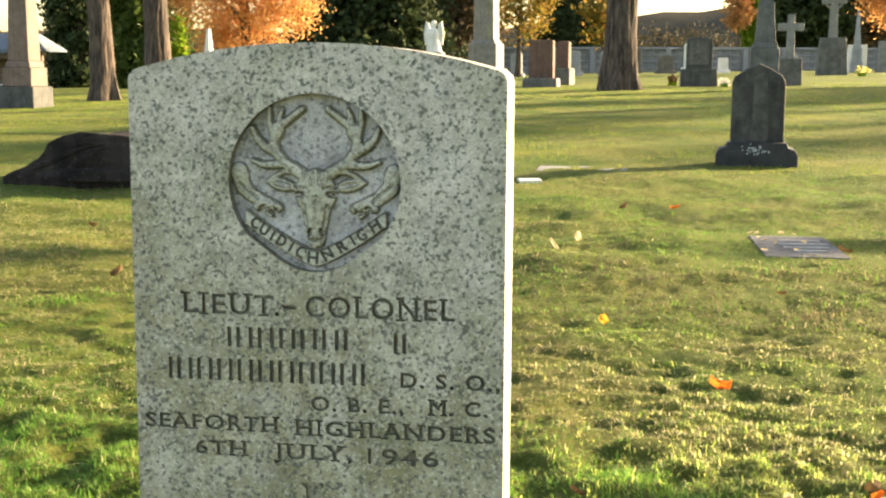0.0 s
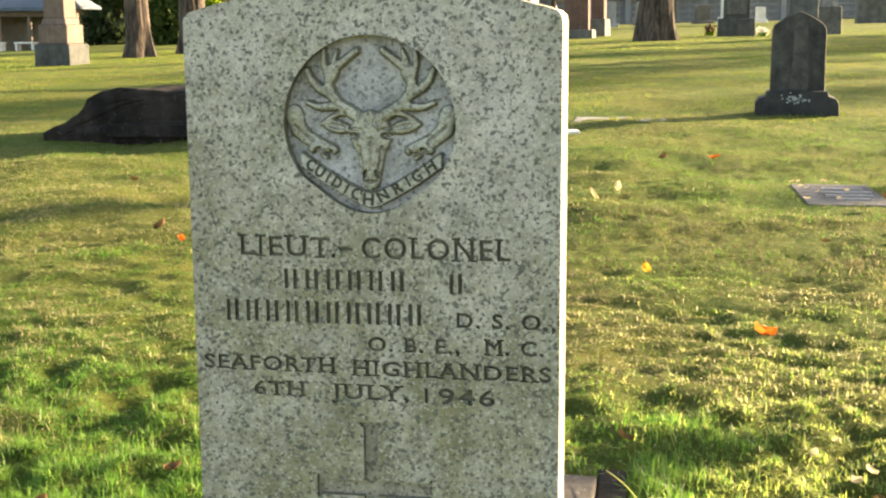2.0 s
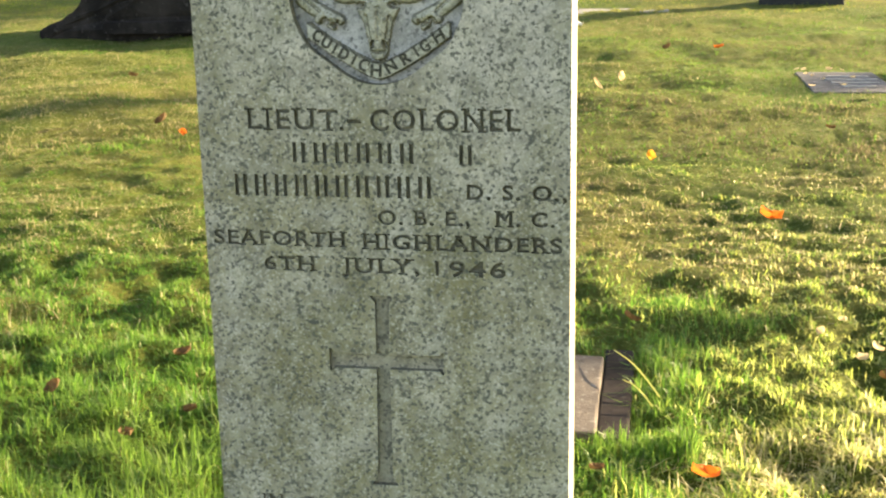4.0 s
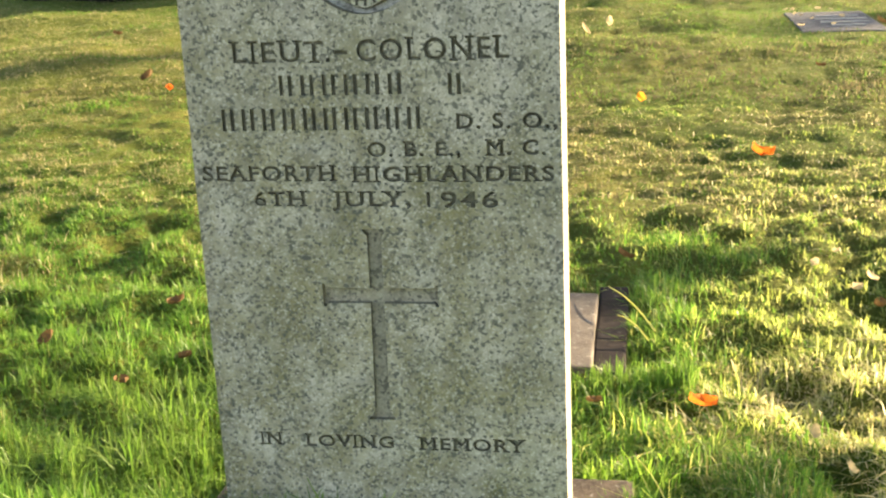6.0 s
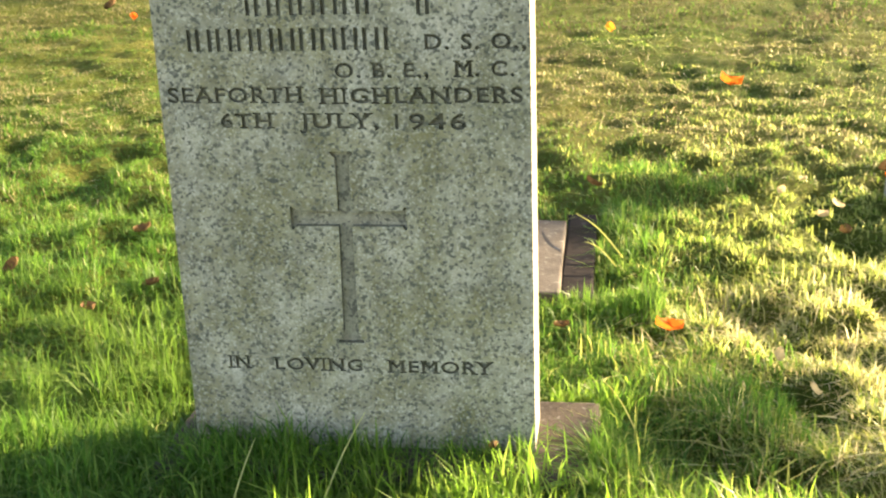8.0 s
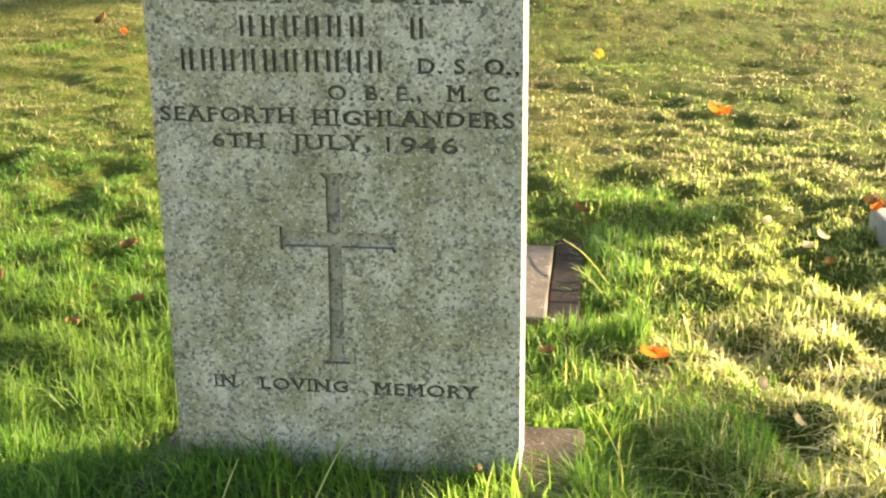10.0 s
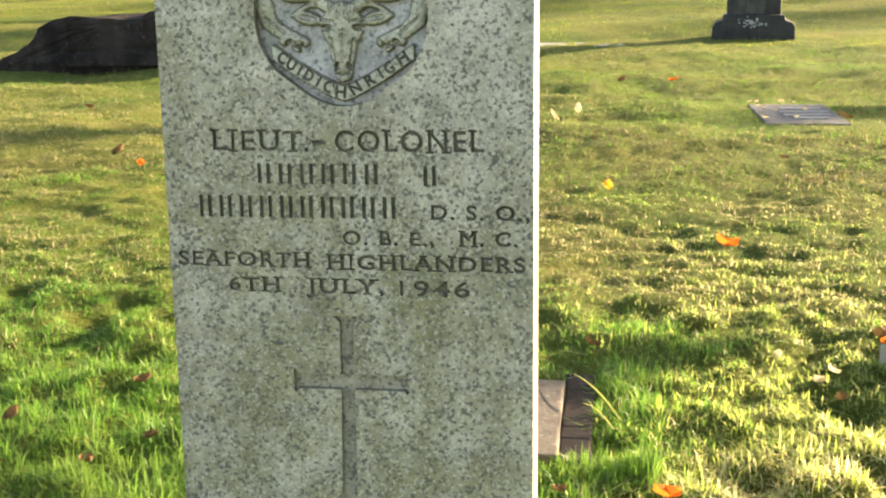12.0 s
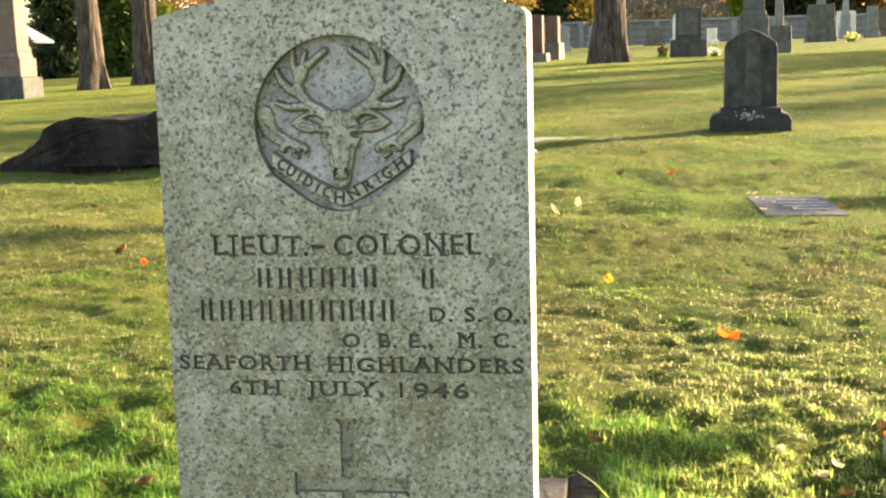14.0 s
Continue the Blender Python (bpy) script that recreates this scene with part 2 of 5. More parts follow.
M_FARWOOD = leafy("far_woodland_leaf", ((0.045, 0.048, 0.026), (0.07, 0.062, 0.035), (0.085, 0.06, 0.035)), 0.2)
M_LEAF_R = leafy("fallen_leaf_orange", ((0.55, 0.12, 0.02), (0.62, 0.17, 0.03)), 0.4)
M_LEAF_Y = leafy("fallen_leaf_yellow", ((0.60, 0.30, 0.03), (0.62, 0.33, 0.05)), 0.4)
M_LEAF_B = leafy("fallen_leaf_brown", ((0.09, 0.055, 0.026), (0.135, 0.083, 0.038)), 0.15)
M_LEAF_P = leafy("fallen_leaf_pale", ((0.55, 0.43, 0.25), (0.60, 0.50, 0.32)), 0.4)
M_PETAL = leafy("yellow_petals", ((0.55, 0.50, 0.12), (0.60, 0.58, 0.25)), 0.4)
M_PETALW = leafy("white_petals", ((0.75, 0.73, 0.66), (0.7, 0.66, 0.55)), 0.4)


def lawn_material():
    m, nt, b = material("lawn_soil_and_turf", 0.95, 0.1)
    v = coords(nt)
    fine = ramp(nt, noise_tex(nt, v, 38.0, 6.0, 0.75), ((0.35, (0.02, 0.026, 0.009)), (0.54, (0.065, 0.085, 0.017)), (0.70, (0.22, 0.20, 0.085))))
    broad = ramp(nt, noise_tex(nt, v, 0.9, 6.0, 0.65), ((0.38, (0.08, 0.15, 0.015)), (0.62, (0.23, 0.225, 0.055))))
    col = mix(nt, 0.5, fine, broad)
    soil = ramp(nt, noise_tex(nt, v, 6.5, 5.0, 0.7), ((0.62, (0, 0, 0)), (0.72, (0.7,) * 3)))
    col = mix(nt, soil, col, (0.085, 0.06, 0.035))
    nt.links.new(col, b.inputs["Base Color"])
    bump(nt, b, noise_tex(nt, v, 60.0, 6.0, 0.8), 1.0, 0.03)
    return m


M_LAWN = lawn_material()


# ---- building helpers ----
def part(name, bm, mat, parent=None, label=""):
    """Links a bmesh as one mesh object, under a thing or on its own."""
    me = bpy.data.meshes.new(name)
    bm.to_mesh(me)
    bm.free()
    me.materials.append(mat)
    ob = new(name, me)
    if parent is not None:
        ob.parent = parent
    if label:
        tagged(ob, label)
    return ob


def thing(name, m, label, category, group="", kind=""):
    ob = new(name)
    ob.empty_display_size = 0.1
    ob.matrix_world = m
    return tagged(ob, label, category, group, kind)


def rough_up(bm, amount, scale, seed=0.0):
    for v in bm.verts:
        v.co += noise.noise_vector(v.co * scale + Vector((seed, seed, seed))) * amount


def block(x0, x1, y0, y1, z0, z1, bevel=0.01, taper=(1.0, 1.0), cuts=0, wobble=0.0):
    """A bevelled block, its top scaled by taper about its middle."""
    bm = bmesh.new()
    bmesh.ops.create_cube(bm, size=1.0)
    cx, cy = (x0 + x1) / 2, (y0 + y1) / 2
    for v in bm.verts:
        top = v.co.z > 0
        v.co = Vector((cx + v.co.x * (x1 - x0) * (taper[0] if top else 1), cy + v.co.y * (y1 - y0) * (taper[1] if top else 1), z1 if top else z0))
    if bevel:
        bmesh.ops.bevel(bm, geom=bm.edges[:], offset=bevel, segments=2, affect="EDGES", profile=0.6)
    if cuts:
        bmesh.ops.subdivide_edges(bm, edges=bm.edges[:], cuts=cuts, use_grid_fill=True)
    if wobble:
        rough_up(bm, wobble, 6.0, x0)
    return bm


def prism(points, y0, y1, bevel=0.0):
    """An outline in x and z, drawn out from y0 to y1, its edges rounded."""
    bm = bmesh.new()
    front = [bm.verts.new((x, y0, z)) for x, z in points]
    back = [bm.verts.new((x, y1, z)) for x, z in points]
    n = len(points)
    bm.faces.new(front)
    bm.faces.new(back[::-1])
    for i in range(n):
        bm.faces.new((front[i], back[i], back[(i + 1) % n], front[(i + 1) % n]))
    bmesh.ops.recalc_face_normals(bm, faces=bm.faces[:])
    if bevel:
        es = [e for e in bm.edges if abs(e.verts[0].co.y - e.verts[1].co.y) < 1e-6]
        bmesh.ops.bevel(bm, geom=es, offset=bevel, segments=2, affect="EDGES", profile=0.6)
    return bm


def merge(*bms):
    """Joins pieces that are one part."""
    out = bmesh.new()
    for b in bms:
        me = bpy.data.meshes.new("tmp")
        b.to_mesh(me)
        b.free()
        out.from_mesh(me)
        bpy.data.meshes.remove(me)
    return out


def loft(rings):
    """A closed skin through rings of equal counts."""
    bm = bmesh.new()
    vs = [[bm.verts.new(p) for p in r] for r in rings]
    n = len(rings[0])
    for a, b in zip(vs, vs[1:]):
        for i in range(n):
            bm.faces.new((a[i], a[(i + 1) % n], b[(i + 1) % n], b[i]))
    bm.faces.new(vs[0][::-1])
    bm.faces.new(vs[-1])
    return bm


def soup(name, verts, faces, mat, parent=None):
    me = bpy.data.meshes.new(name)
    me.vertices.add(len(verts))
    me.vertices.foreach_set("co", np.asarray(verts, np.float32).ravel())
    faces = np.asarray(faces, np.int32)
    k = faces.shape[1]
    me.loops.add(faces.size)
    me.loops.foreach_set("vertex_index", faces.ravel())
    me.polygons.add(len(faces))
    me.polygons.foreach_set("loop_start", np.arange(0, faces.size, k, dtype=np.int32))
    me.update(calc_edges=True)
    me.validate()
    me.materials.append(mat)
    ob = new(name, me)
    if parent is not None:
        ob.parent = parent
    return ob


# ---- ground ----
def height(x, y):
    """The lawn's gentle rise away from the grave, falling off towards the shelter."""
    x, y = np.asarray(x, float), np.asarray(y, float)
    d = np.maximum(0, y - 8)
    r = 0.42 * (1 - np.exp(-((d / 14) ** 1.5))) + 0.004 * np.maximum(0, np.minimum(y, 150) - 32)
    w = 1 - np.exp(-((d / 10) ** 2))
    return r - 0.029 * w * np.minimum(60, np.maximum(0, -x)) + 0.015 * w * np.minimum(60, np.maximum(0, x))


def turf_noise(x, y, s, seed):
    """Smooth random heights on a square lattice of s cells to the metre."""
    x, y = np.asarray(x, float) * s + 0.37 * y * s, np.asarray(y, float) * s - 0.31 * x * s
    i, j = np.floor(x), np.floor(y)
    u, v = x - i, y - j
    u, v = u * u * (3 - 2 * u), v * v * (3 - 2 * v)

    def corner(p, q):
        h = np.sin(p * 127.1 + q * 311.7 + seed * 74.7) * 43758.5453
        return h - np.floor(h)

    return (corner(i, j) * (1 - u) + corner(i + 1, j) * u) * (1 - v) + (corner(i, j + 1) * (1 - u) + corner(i + 1, j + 1) * u) * v


PITS = ((0.525, 0.325, 0.060, 0.040, 0.032), (0.495, 0.165, 0.05, 0.035, 0.022), (0.655, 0.745, 0.065, 0.045, 0.034), (0.640, 0.940, 0.030, 0.030, 0.026), (0.62, 0.835, 0.030, 0.022, 0.02),
        (-0.42, 0.62, 0.05, 0.035, 0.028), (-0.55, 1.1, 0.06, 0.04, 0.025), (-0.33, 0.86, 0.06, 0.03, 0.022), (0.62, 0.15, 0.05, 0.04, 0.024), (0.70, 7.6, 0.14, 0.12, 0.02))


def lumps(x, y):
    """The turf's small mounds, tufts and hollows, flattening out far off and by the stones."""
    a = 1.4 * (turf_noise(x, y, 5.5, 1) - 0.5) + 2.9 * (turf_noise(x, y, 11.0, 2) - 0.5) + 2.7 * (turf_noise(x, y, 23.0, 3) - 0.5)
    a = np.where(a < 0, 1.25 * a, 0.85 * a) * (0.9 + 0.22 / (1 + np.exp((y - 1.1) * 4)))
    far = 0.40 * np.exp(-((np.maximum(0, y - 3) / 9) ** 2)) + 0.60 * np.exp(-((np.maximum(0, y - 0.5) / 0.95) ** 2))
    near = 1 - 0.75 * np.exp(-((x / 0.35) ** 2) - ((y - 0.3) / 0.6) ** 2)
    b = 2.6 * (turf_noise(x, y, 1.3, 4) - 0.5) + 2.6 * (turf_noise(x, y, 2.7, 5) - 0.5)
    mid = (0.35 + 0.65 * np.exp(-((np.maximum(0, y - 5) / 2.5) ** 2))) * np.exp(-((np.maximum(0, y - 18) / 12) ** 2)) * (1 - np.exp(-((np.maximum(0, y - 1.0) / 2.0) ** 2)))
    flat = 1 - np.exp(-(((x - 1.07) / 0.4) ** 4) - ((y - 4.44) / 0.6) ** 4)
    here = np.exp(-((np.maximum(0, np.abs(x) - 1.5 - 0.45 * np.maximum(0, y)) / 0.7) ** 2) - (np.maximum(0, -y - 0.75) / 0.25) ** 2)
    a = a * np.exp(-((np.maximum(0, np.abs(x) - 3.0) / 0.5) ** 2))
    u, v = 0.72 * (x - 0.385) + 0.69 * (y - 1.07), 0.69 * (x - 0.385) - 0.72 * (y - 1.07)
    hump = 0.004 * np.exp(-((u / 0.055) ** 2) - (v / 0.105) ** 4)
    pits = sum(-d * np.exp(-(((x - px) / rx) ** 2 + ((y - py) / ry) ** 2) ** 1.5) for px, py, rx, ry, d in PITS)
    return here * flat * (0.0150 * a * far * near + 0.026 * b * mid) + hump + pits + 0.007 * np.exp(-(((x - 0.21) / 0.13) ** 4) - ((y - 0.425) / 0.04) ** 2)


def ground_z(x, y):
    return float(height(x, y))


def build_ground():
    out = np.concatenate([np.arange(1.35, 3.6, 0.055), 3.6 + np.geomspace(0.06, 2200, 75)])
    xs = np.concatenate([-out[::-1], np.arange(-1.3, 1.301, 0.024), out])
    ys = np.concatenate([-0.8 - np.geomspace(2200, 0.03, 50), np.arange(-0.8, 2.6, 0.024), np.arange(2.6, 6, 0.05), np.arange(6, 12, 0.1), np.arange(12, 32, 0.25), 32 + np.geomspace(0.3, 2200, 50)])
    X, Y = np.meshgrid(xs, ys)
    Z = height(X, Y) + lumps(X, Y) - 0.012
    n, m = X.shape
    idx = np.arange(n * m).reshape(n, m)
    faces = np.stack([idx[:-1, :-1], idx[:-1, 1:], idx[1:, 1:], idx[1:, :-1]], -1).reshape(-1, 4)
    ob = soup("ground", np.stack([X, Y, Z], -1).reshape(-1, 3), faces, M_LAWN)
    ob.data.polygons.foreach_set("use_smooth", np.ones(len(faces), bool))
    tagged(ob, "mown cemetery lawn with green and straw patches", "lawn", kind="structure")


build_ground()


# ---- the headstone ----
HALF, SHOULDER, CROWN, THICK, FACE = 0.1905, 0.760, 0.789, 0.076, 0.013


def outline(inset=0.0, z0=-0.12):
    """The slab's outline: straight sides, small rounded shoulders, a shallow arched top."""
    rise = CROWN - SHOULDER
    radius = (HALF**2 + rise**2) / (2 * rise)
    pts = [(-HALF + inset, z0), (HALF - inset, z0)]
    a0 = math.asin((HALF - 0.006) / radius)
    pts += [(HALF - inset, SHOULDER - 0.008), (HALF - 0.001 - inset, SHOULDER - 0.003)]
    for i in range(49):
        a = a0 - 2 * a0 * i / 48
        pts.append(((radius - inset) * math.sin(a), CROWN - radius + (radius - inset) * math.cos(a)))
    pts += [(-HALF + 0.001 + inset, SHOULDER - 0.003), (-HALF + inset, SHOULDER - 0.008)]
    return pts


def poly_spline(curve, pts):
    s = curve.splines.new("POLY")
    s.points.add(len(pts) - 1)
    for p, (x, z) in zip(s.points, pts):
        p.co = (x, z, 0, 1)
    s.use_cyclic_u = True


def glyph_outlines(text):
    """The outlines of a word in the built-in font, as closed lists of points."""
    data = bpy.data.curves.new("word", "FONT")
    data.body = text
    data.space_character = 1.16
    ob = new("word", data)
    bpy.context.view_layer.update()
    cu = ob.to_curve(bpy.context.evaluated_depsgraph_get())
    loops = []
    for s in cu.splines:
        bp = s.bezier_points
        pts = []
        for i in range(len(bp)):
            a, b = bp[i], bp[(i + 1) % len(bp)]
            p0, p1, p2, p3 = a.co, a.handle_right, b.handle_left, b.co
            straight = (p1 - p0).cross(p3 - p0).length < 1e-5 and (p2 - p0).cross(p3 - p0).length < 1e-5
            for k in range(1 if straight else 5):
                t = k / 5
                q = p0 * (1 - t) ** 3 + p1 * 3 * t * (1 - t) ** 2 + p2 * 3 * t * t * (1 - t) + p3 * t**3
                pts.append((q.x, q.y))
        loops.append(pts)
    ob.to_curve_clear()
    bpy.data.objects.remove(ob)
    bpy.data.curves.remove(data)
    return loops


def with_serifs(loops, cap):
    """Adds small feet under and over the flat ends of the upright strokes."""
    out = [list(l) for l in loops]
    foot, gap, reach = cap * 0.12, -cap * 0.03, cap * 0.15
    for l in loops:
        for (x0, y0), (x1, y1) in zip(l, l[1:] + l[:1]):
            w = abs(x1 - x0)
            if abs(y0 - y1) < 1e-4 and 0.02 < w < 0.30 * cap:
                a, b = min(x0, x1) - reach, max(x0, x1) + reach
                if abs(y0) < 0.02:
                    out.append([(a, -gap - foot), (b, -gap - foot), (b, -gap), (a, -gap)])
                elif abs(y0 - cap) < 0.03:
                    out.append([(a, cap + gap), (b, cap + gap), (b, cap + gap + foot), (a, cap + gap + foot)])
    return out


CAP = max(y for l in glyph_outlines("H") for _, y in l)


def bolder(loop, by):
    """Moves an outline by its normals: outer ones grow, inner ones shrink."""
    q = np.array(loop)
    if len(q) == 4:
        return [tuple(p) for p in q]
    a, b = q - np.roll(q, 1, 0), np.roll(q, -1, 0) - q
    a = a / np.maximum(np.linalg.norm(a, axis=1, keepdims=True), 1e-9)
    b = b / np.maximum(np.linalg.norm(b, axis=1, keepdims=True), 1e-9)
    nrm = np.stack([-(a + b)[:, 1], (a + b)[:, 0]], -1)
    nrm = nrm / np.maximum((nrm**2).sum(1, keepdims=True) / 2, 0.35)
    return [tuple(p) for p in q + OUTWARD * by * nrm]


def loop_area(l):
    return 0.5 * sum(a[0] * b[1] - b[0] * a[1] for a, b in zip(l, l[1:] + l[:1]))


OUTWARD = -1.0 if loop_area(glyph_outlines("L")[0]) > 0 else 1.0


def word(text, x0, x1, z0, cap, serif=True):
    """A word's outlines, fitted between x0 and x1, on the line z0, with capitals cap high."""
    loops = glyph_outlines(text)
    if serif:
        loops = with_serifs(loops, CAP)
    lo = min(x for l in loops for x, _ in l)
    hi = max(x for l in loops for x, _ in l)
    squeeze = 0.87 if serif else 1.0
    s, k = (x1 - x0) / (hi - lo), cap * squeeze / CAP
    lift = cap * 0.075 if serif else 0.0
    return [bolder([(x0 + (x - lo) * s, z0 + lift + y * k) for x, y in l], (0.020 if cap > 0.02 else 0.036) * cap) for l in loops]


def bars(x0, x1, z0, cap, count):
    """Plain upright bars, two for each letter's breadth, in place of a name."""
    out, step = [], (x1 - x0) / count
    for i in range(count):
        for f in (0.16, 0.58):
            a = x0 + (i + f) * step
            out.append([(a, z0), (a + 0.0042, z0), (a + 0.0042, z0 + cap), (a, z0 + cap)])
    return out


BADGE_X, BADGE_Z, BADGE_R = -0.001, 0.652, 0.0875


def badge_edge(inset=0.0):
    """The crest's sunk field: a circle whose lower edge follows the scroll to a point."""
    pts = []
    for i in range(96):
        a = 2 * math.pi * i / 96
        r = BADGE_R
        down = -math.sin(a)
        if down > 0.62:
            f = (down - 0.62) / 0.38
            r = BADGE_R * (1 - 0.035 * math.sin(f * math.pi) + 0.03 * f**4)
        pts.append((BADGE_X + (r - inset) * math.cos(a), BADGE_Z + (r - inset) * math.sin(a)))
    return pts


CROSS = [(-0.0175, 0.343), (0.0075, 0.343), (0.0055, 0.3385), (0.0030, 0.3365), (0.0022, 0.2790), (0.0555, 0.2800), (0.0575, 0.2835), (0.0600, 0.2835),
         (0.0600, 0.2590), (0.0575, 0.2590), (0.0555, 0.2625), (0.0022, 0.2625), (0.0022, 0.1420), (0.0045, 0.1360), (0.0085, 0.1300), (-0.0215, 0.1300),
         (-0.0175, 0.1360), (-0.0145, 0.1420), (-0.0122, 0.2625), (-0.0580, 0.2625), (-0.0600, 0.2590), (-0.0630, 0.2590), (-0.0630, 0.2840), (-0.0600, 0.2840),
         (-0.0580, 0.2800), (-0.0120, 0.2790), (-0.0120, 0.3365), (-0.0145, 0.3385)]


def in_loop(px, py, loop):
    """Even-odd test of many points against one closed outline."""
    q = np.array(loop)
    inside = np.zeros(len(px), bool)
    for (x0, y0), (x1, y1) in zip(q, np.roll(q, -1, 0)):
        if y0 != y1:
            inside ^= ((y0 > py) != (y1 > py)) & (px < (x1 - x0) * (py - y0) / (y1 - y0) + x0)
    return inside


def sunk_sheet(name, border, glyphs, solid, y_front, y_back, mat):
    """A sheet inside border with openings: glyphs are even-odd outlines, solid ones plain holes. Its cut edges run back to y_back."""
    pts, edges = [], []
    for loop in (border, *glyphs, *solid):
        k = len(pts)
        pts += [Vector(p) for p in loop]
        edges += [(k + i, k + (i + 1) % len(loop)) for i in range(len(loop))]
    vs, _, fs, *_ = delaunay_2d_cdt(pts, edges, [], 0, 1e-7)
    c = np.array([[sum(vs[i].x for i in f) / 3, sum(vs[i].y for i in f) / 3] for f in fs])
    px, py = c.T
    odd = np.zeros(len(fs), bool)
    for g in glyphs:
        odd ^= in_loop(px, py, g)
    hole = np.zeros(len(fs), bool)
    for g in solid:
        hole |= in_loop(px, py, g)
    keep = in_loop(px, py, border) & ~odd & ~hole
    bm = bmesh.new()
    front = [bm.verts.new((v.x, y_front, v.y)) for v in vs]
    for f, k in zip(fs, keep):
        if k:
            bm.faces.new([front[i] for i in f])
    rim = [e for e in bm.edges if len(e.link_faces) == 1]
    bmesh.ops.recalc_face_normals(bm, faces=bm.faces[:])
    back = bmesh.ops.extrude_edge_only(bm, edges=rim)["geom"]
    for g in back:
        if isinstance(g, bmesh.types.BMVert):
            g.co.y = y_back
    bmesh.ops.delete(bm, geom=[v for v in bm.verts if not v.link_faces], context="VERTS")
    bmesh.ops.recalc_face_normals(bm, faces=bm.faces[:])
    me = bpy.data.meshes.new(name)
    bm.to_mesh(me)
    bm.free()
    me.materials.append(mat)
    return me


def carved_face():
    lines = []
    lines += word("LIEUT", -0.141, -0.044, 0.5155, 0.0225)
    lines += [[(-0.042, 0.516), (-0.038, 0.516), (-0.038, 0.520), (-0.042, 0.520)], [(-0.034, 0.5235), (-0.020, 0.5235), (-0.020, 0.5275), (-0.034, 0.5275)]]
    lines += word("COLONEL", -0.010, 0.140, 0.5150, 0.0235)
    lines += bars(-0.096, 0.038, 0.483, 0.0205, 6) + bars(0.076, 0.097, 0.482, 0.0205, 1)
    lines += bars(-0.159, 0.055, 0.4475, 0.0225, 10)
    lines += word("D. S. O.,", 0.087, 0.186, 0.4465, 0.0165)
    lines += word("O. B. E.,", -0.005, 0.089, 0.4190, 0.0160)
    lines += word("M. C.", 0.114, 0.174, 0.4195, 0.0165)
    lines += word("SEAFORTH", -0.181, -0.039, 0.3945, 0.0165)
    lines += word("HIGHLANDERS", -0.024, 0.182, 0.3930, 0.0165)
    lines += word("6TH", -0.128, -0.072, 0.3680, 0.0160)
    lines += word("JULY,", -0.045, 0.036, 0.3670, 0.0165)
    lines += word("1946", 0.053, 0.125, 0.3665, 0.0160, serif=False)
    lines += word("IN", -0.147, -0.120, 0.0970, 0.0150)
    lines += word("LOVING", -0.095, 0.003, 0.0960, 0.0150)
    lines += word("MEMORY", 0.031, 0.147, 0.0955, 0.0150)
    flat = [l for l in lines if len(l) == 4]
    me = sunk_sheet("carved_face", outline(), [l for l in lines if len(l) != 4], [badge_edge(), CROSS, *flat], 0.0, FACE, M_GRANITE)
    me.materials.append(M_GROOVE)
    # Cut walls get that dark colour, grime and recess shade in one.
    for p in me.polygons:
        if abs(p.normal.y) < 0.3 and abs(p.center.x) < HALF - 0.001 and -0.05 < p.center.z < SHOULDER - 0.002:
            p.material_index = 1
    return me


def loose_pieces(me):
    """The separate pieces of a mesh, the largest first, each as a mesh of its own."""
    bm = bmesh.new()
    bm.from_mesh(me)
    seen, groups = set(), []
    for start in bm.faces:
        if start in seen:
            continue
        seen.add(start)
        stack, group = [start], []
        while stack:
            p = stack.pop()
            group.append(p)
            for e in p.edges:
                for q in e.link_faces:
                    if q not in seen:
                        seen.add(q)
                        stack.append(q)
        groups.append(group)
    out = []
    for group in sorted(groups, key=len, reverse=True):
        b, made = bmesh.new(), {}
        for p in group:
            vs = []
            for v in p.verts:
                if v not in made:
                    made[v] = b.verts.new(v.co)
                vs.append(made[v])
            b.faces.new(vs).material_index = p.material_index
        piece = bpy.data.meshes.new(me.name)
        b.to_mesh(piece)
        b.free()
        for m in me.materials:
            piece.materials.append(m)
        out.append(piece)
    bm.free()
    bpy.data.meshes.remove(me)
    return out


def stroke(X, Z, pts, w, h):
    """A rounded ridge along a line, its breadth tapering from w to a third of it."""
    out = np.zeros_like(X)
    n = len(pts) - 1
    for i, ((ax, az), (bx, bz)) in enumerate(zip(pts, pts[1:])):
        dx, dz = bx - ax, bz - az
        t = np.clip(((X - ax) * dx + (Z - az) * dz) / (dx * dx + dz * dz), 0, 1)
        d = np.hypot(X - ax - t * dx, Z - az - t * dz)
        ww = 1.22 * w * (1 - 0.45 * (i + t) / n)
        out = np.maximum(out, h * np.sqrt(np.clip(1 - (d / ww) ** 2, 0, 1)))
    return out


def oval(X, Z, cx, cz, rx, rz, h, turn=0.0, power=0.5):
    c, s = math.cos(turn), math.sin(turn)
    u, v = (X - cx) * c + (Z - cz) * s, -(X - cx) * s + (Z - cz) * c
    return h * np.clip(1 - (u / rx) ** 2 - (v / rz) ** 2, 0, 1) ** power


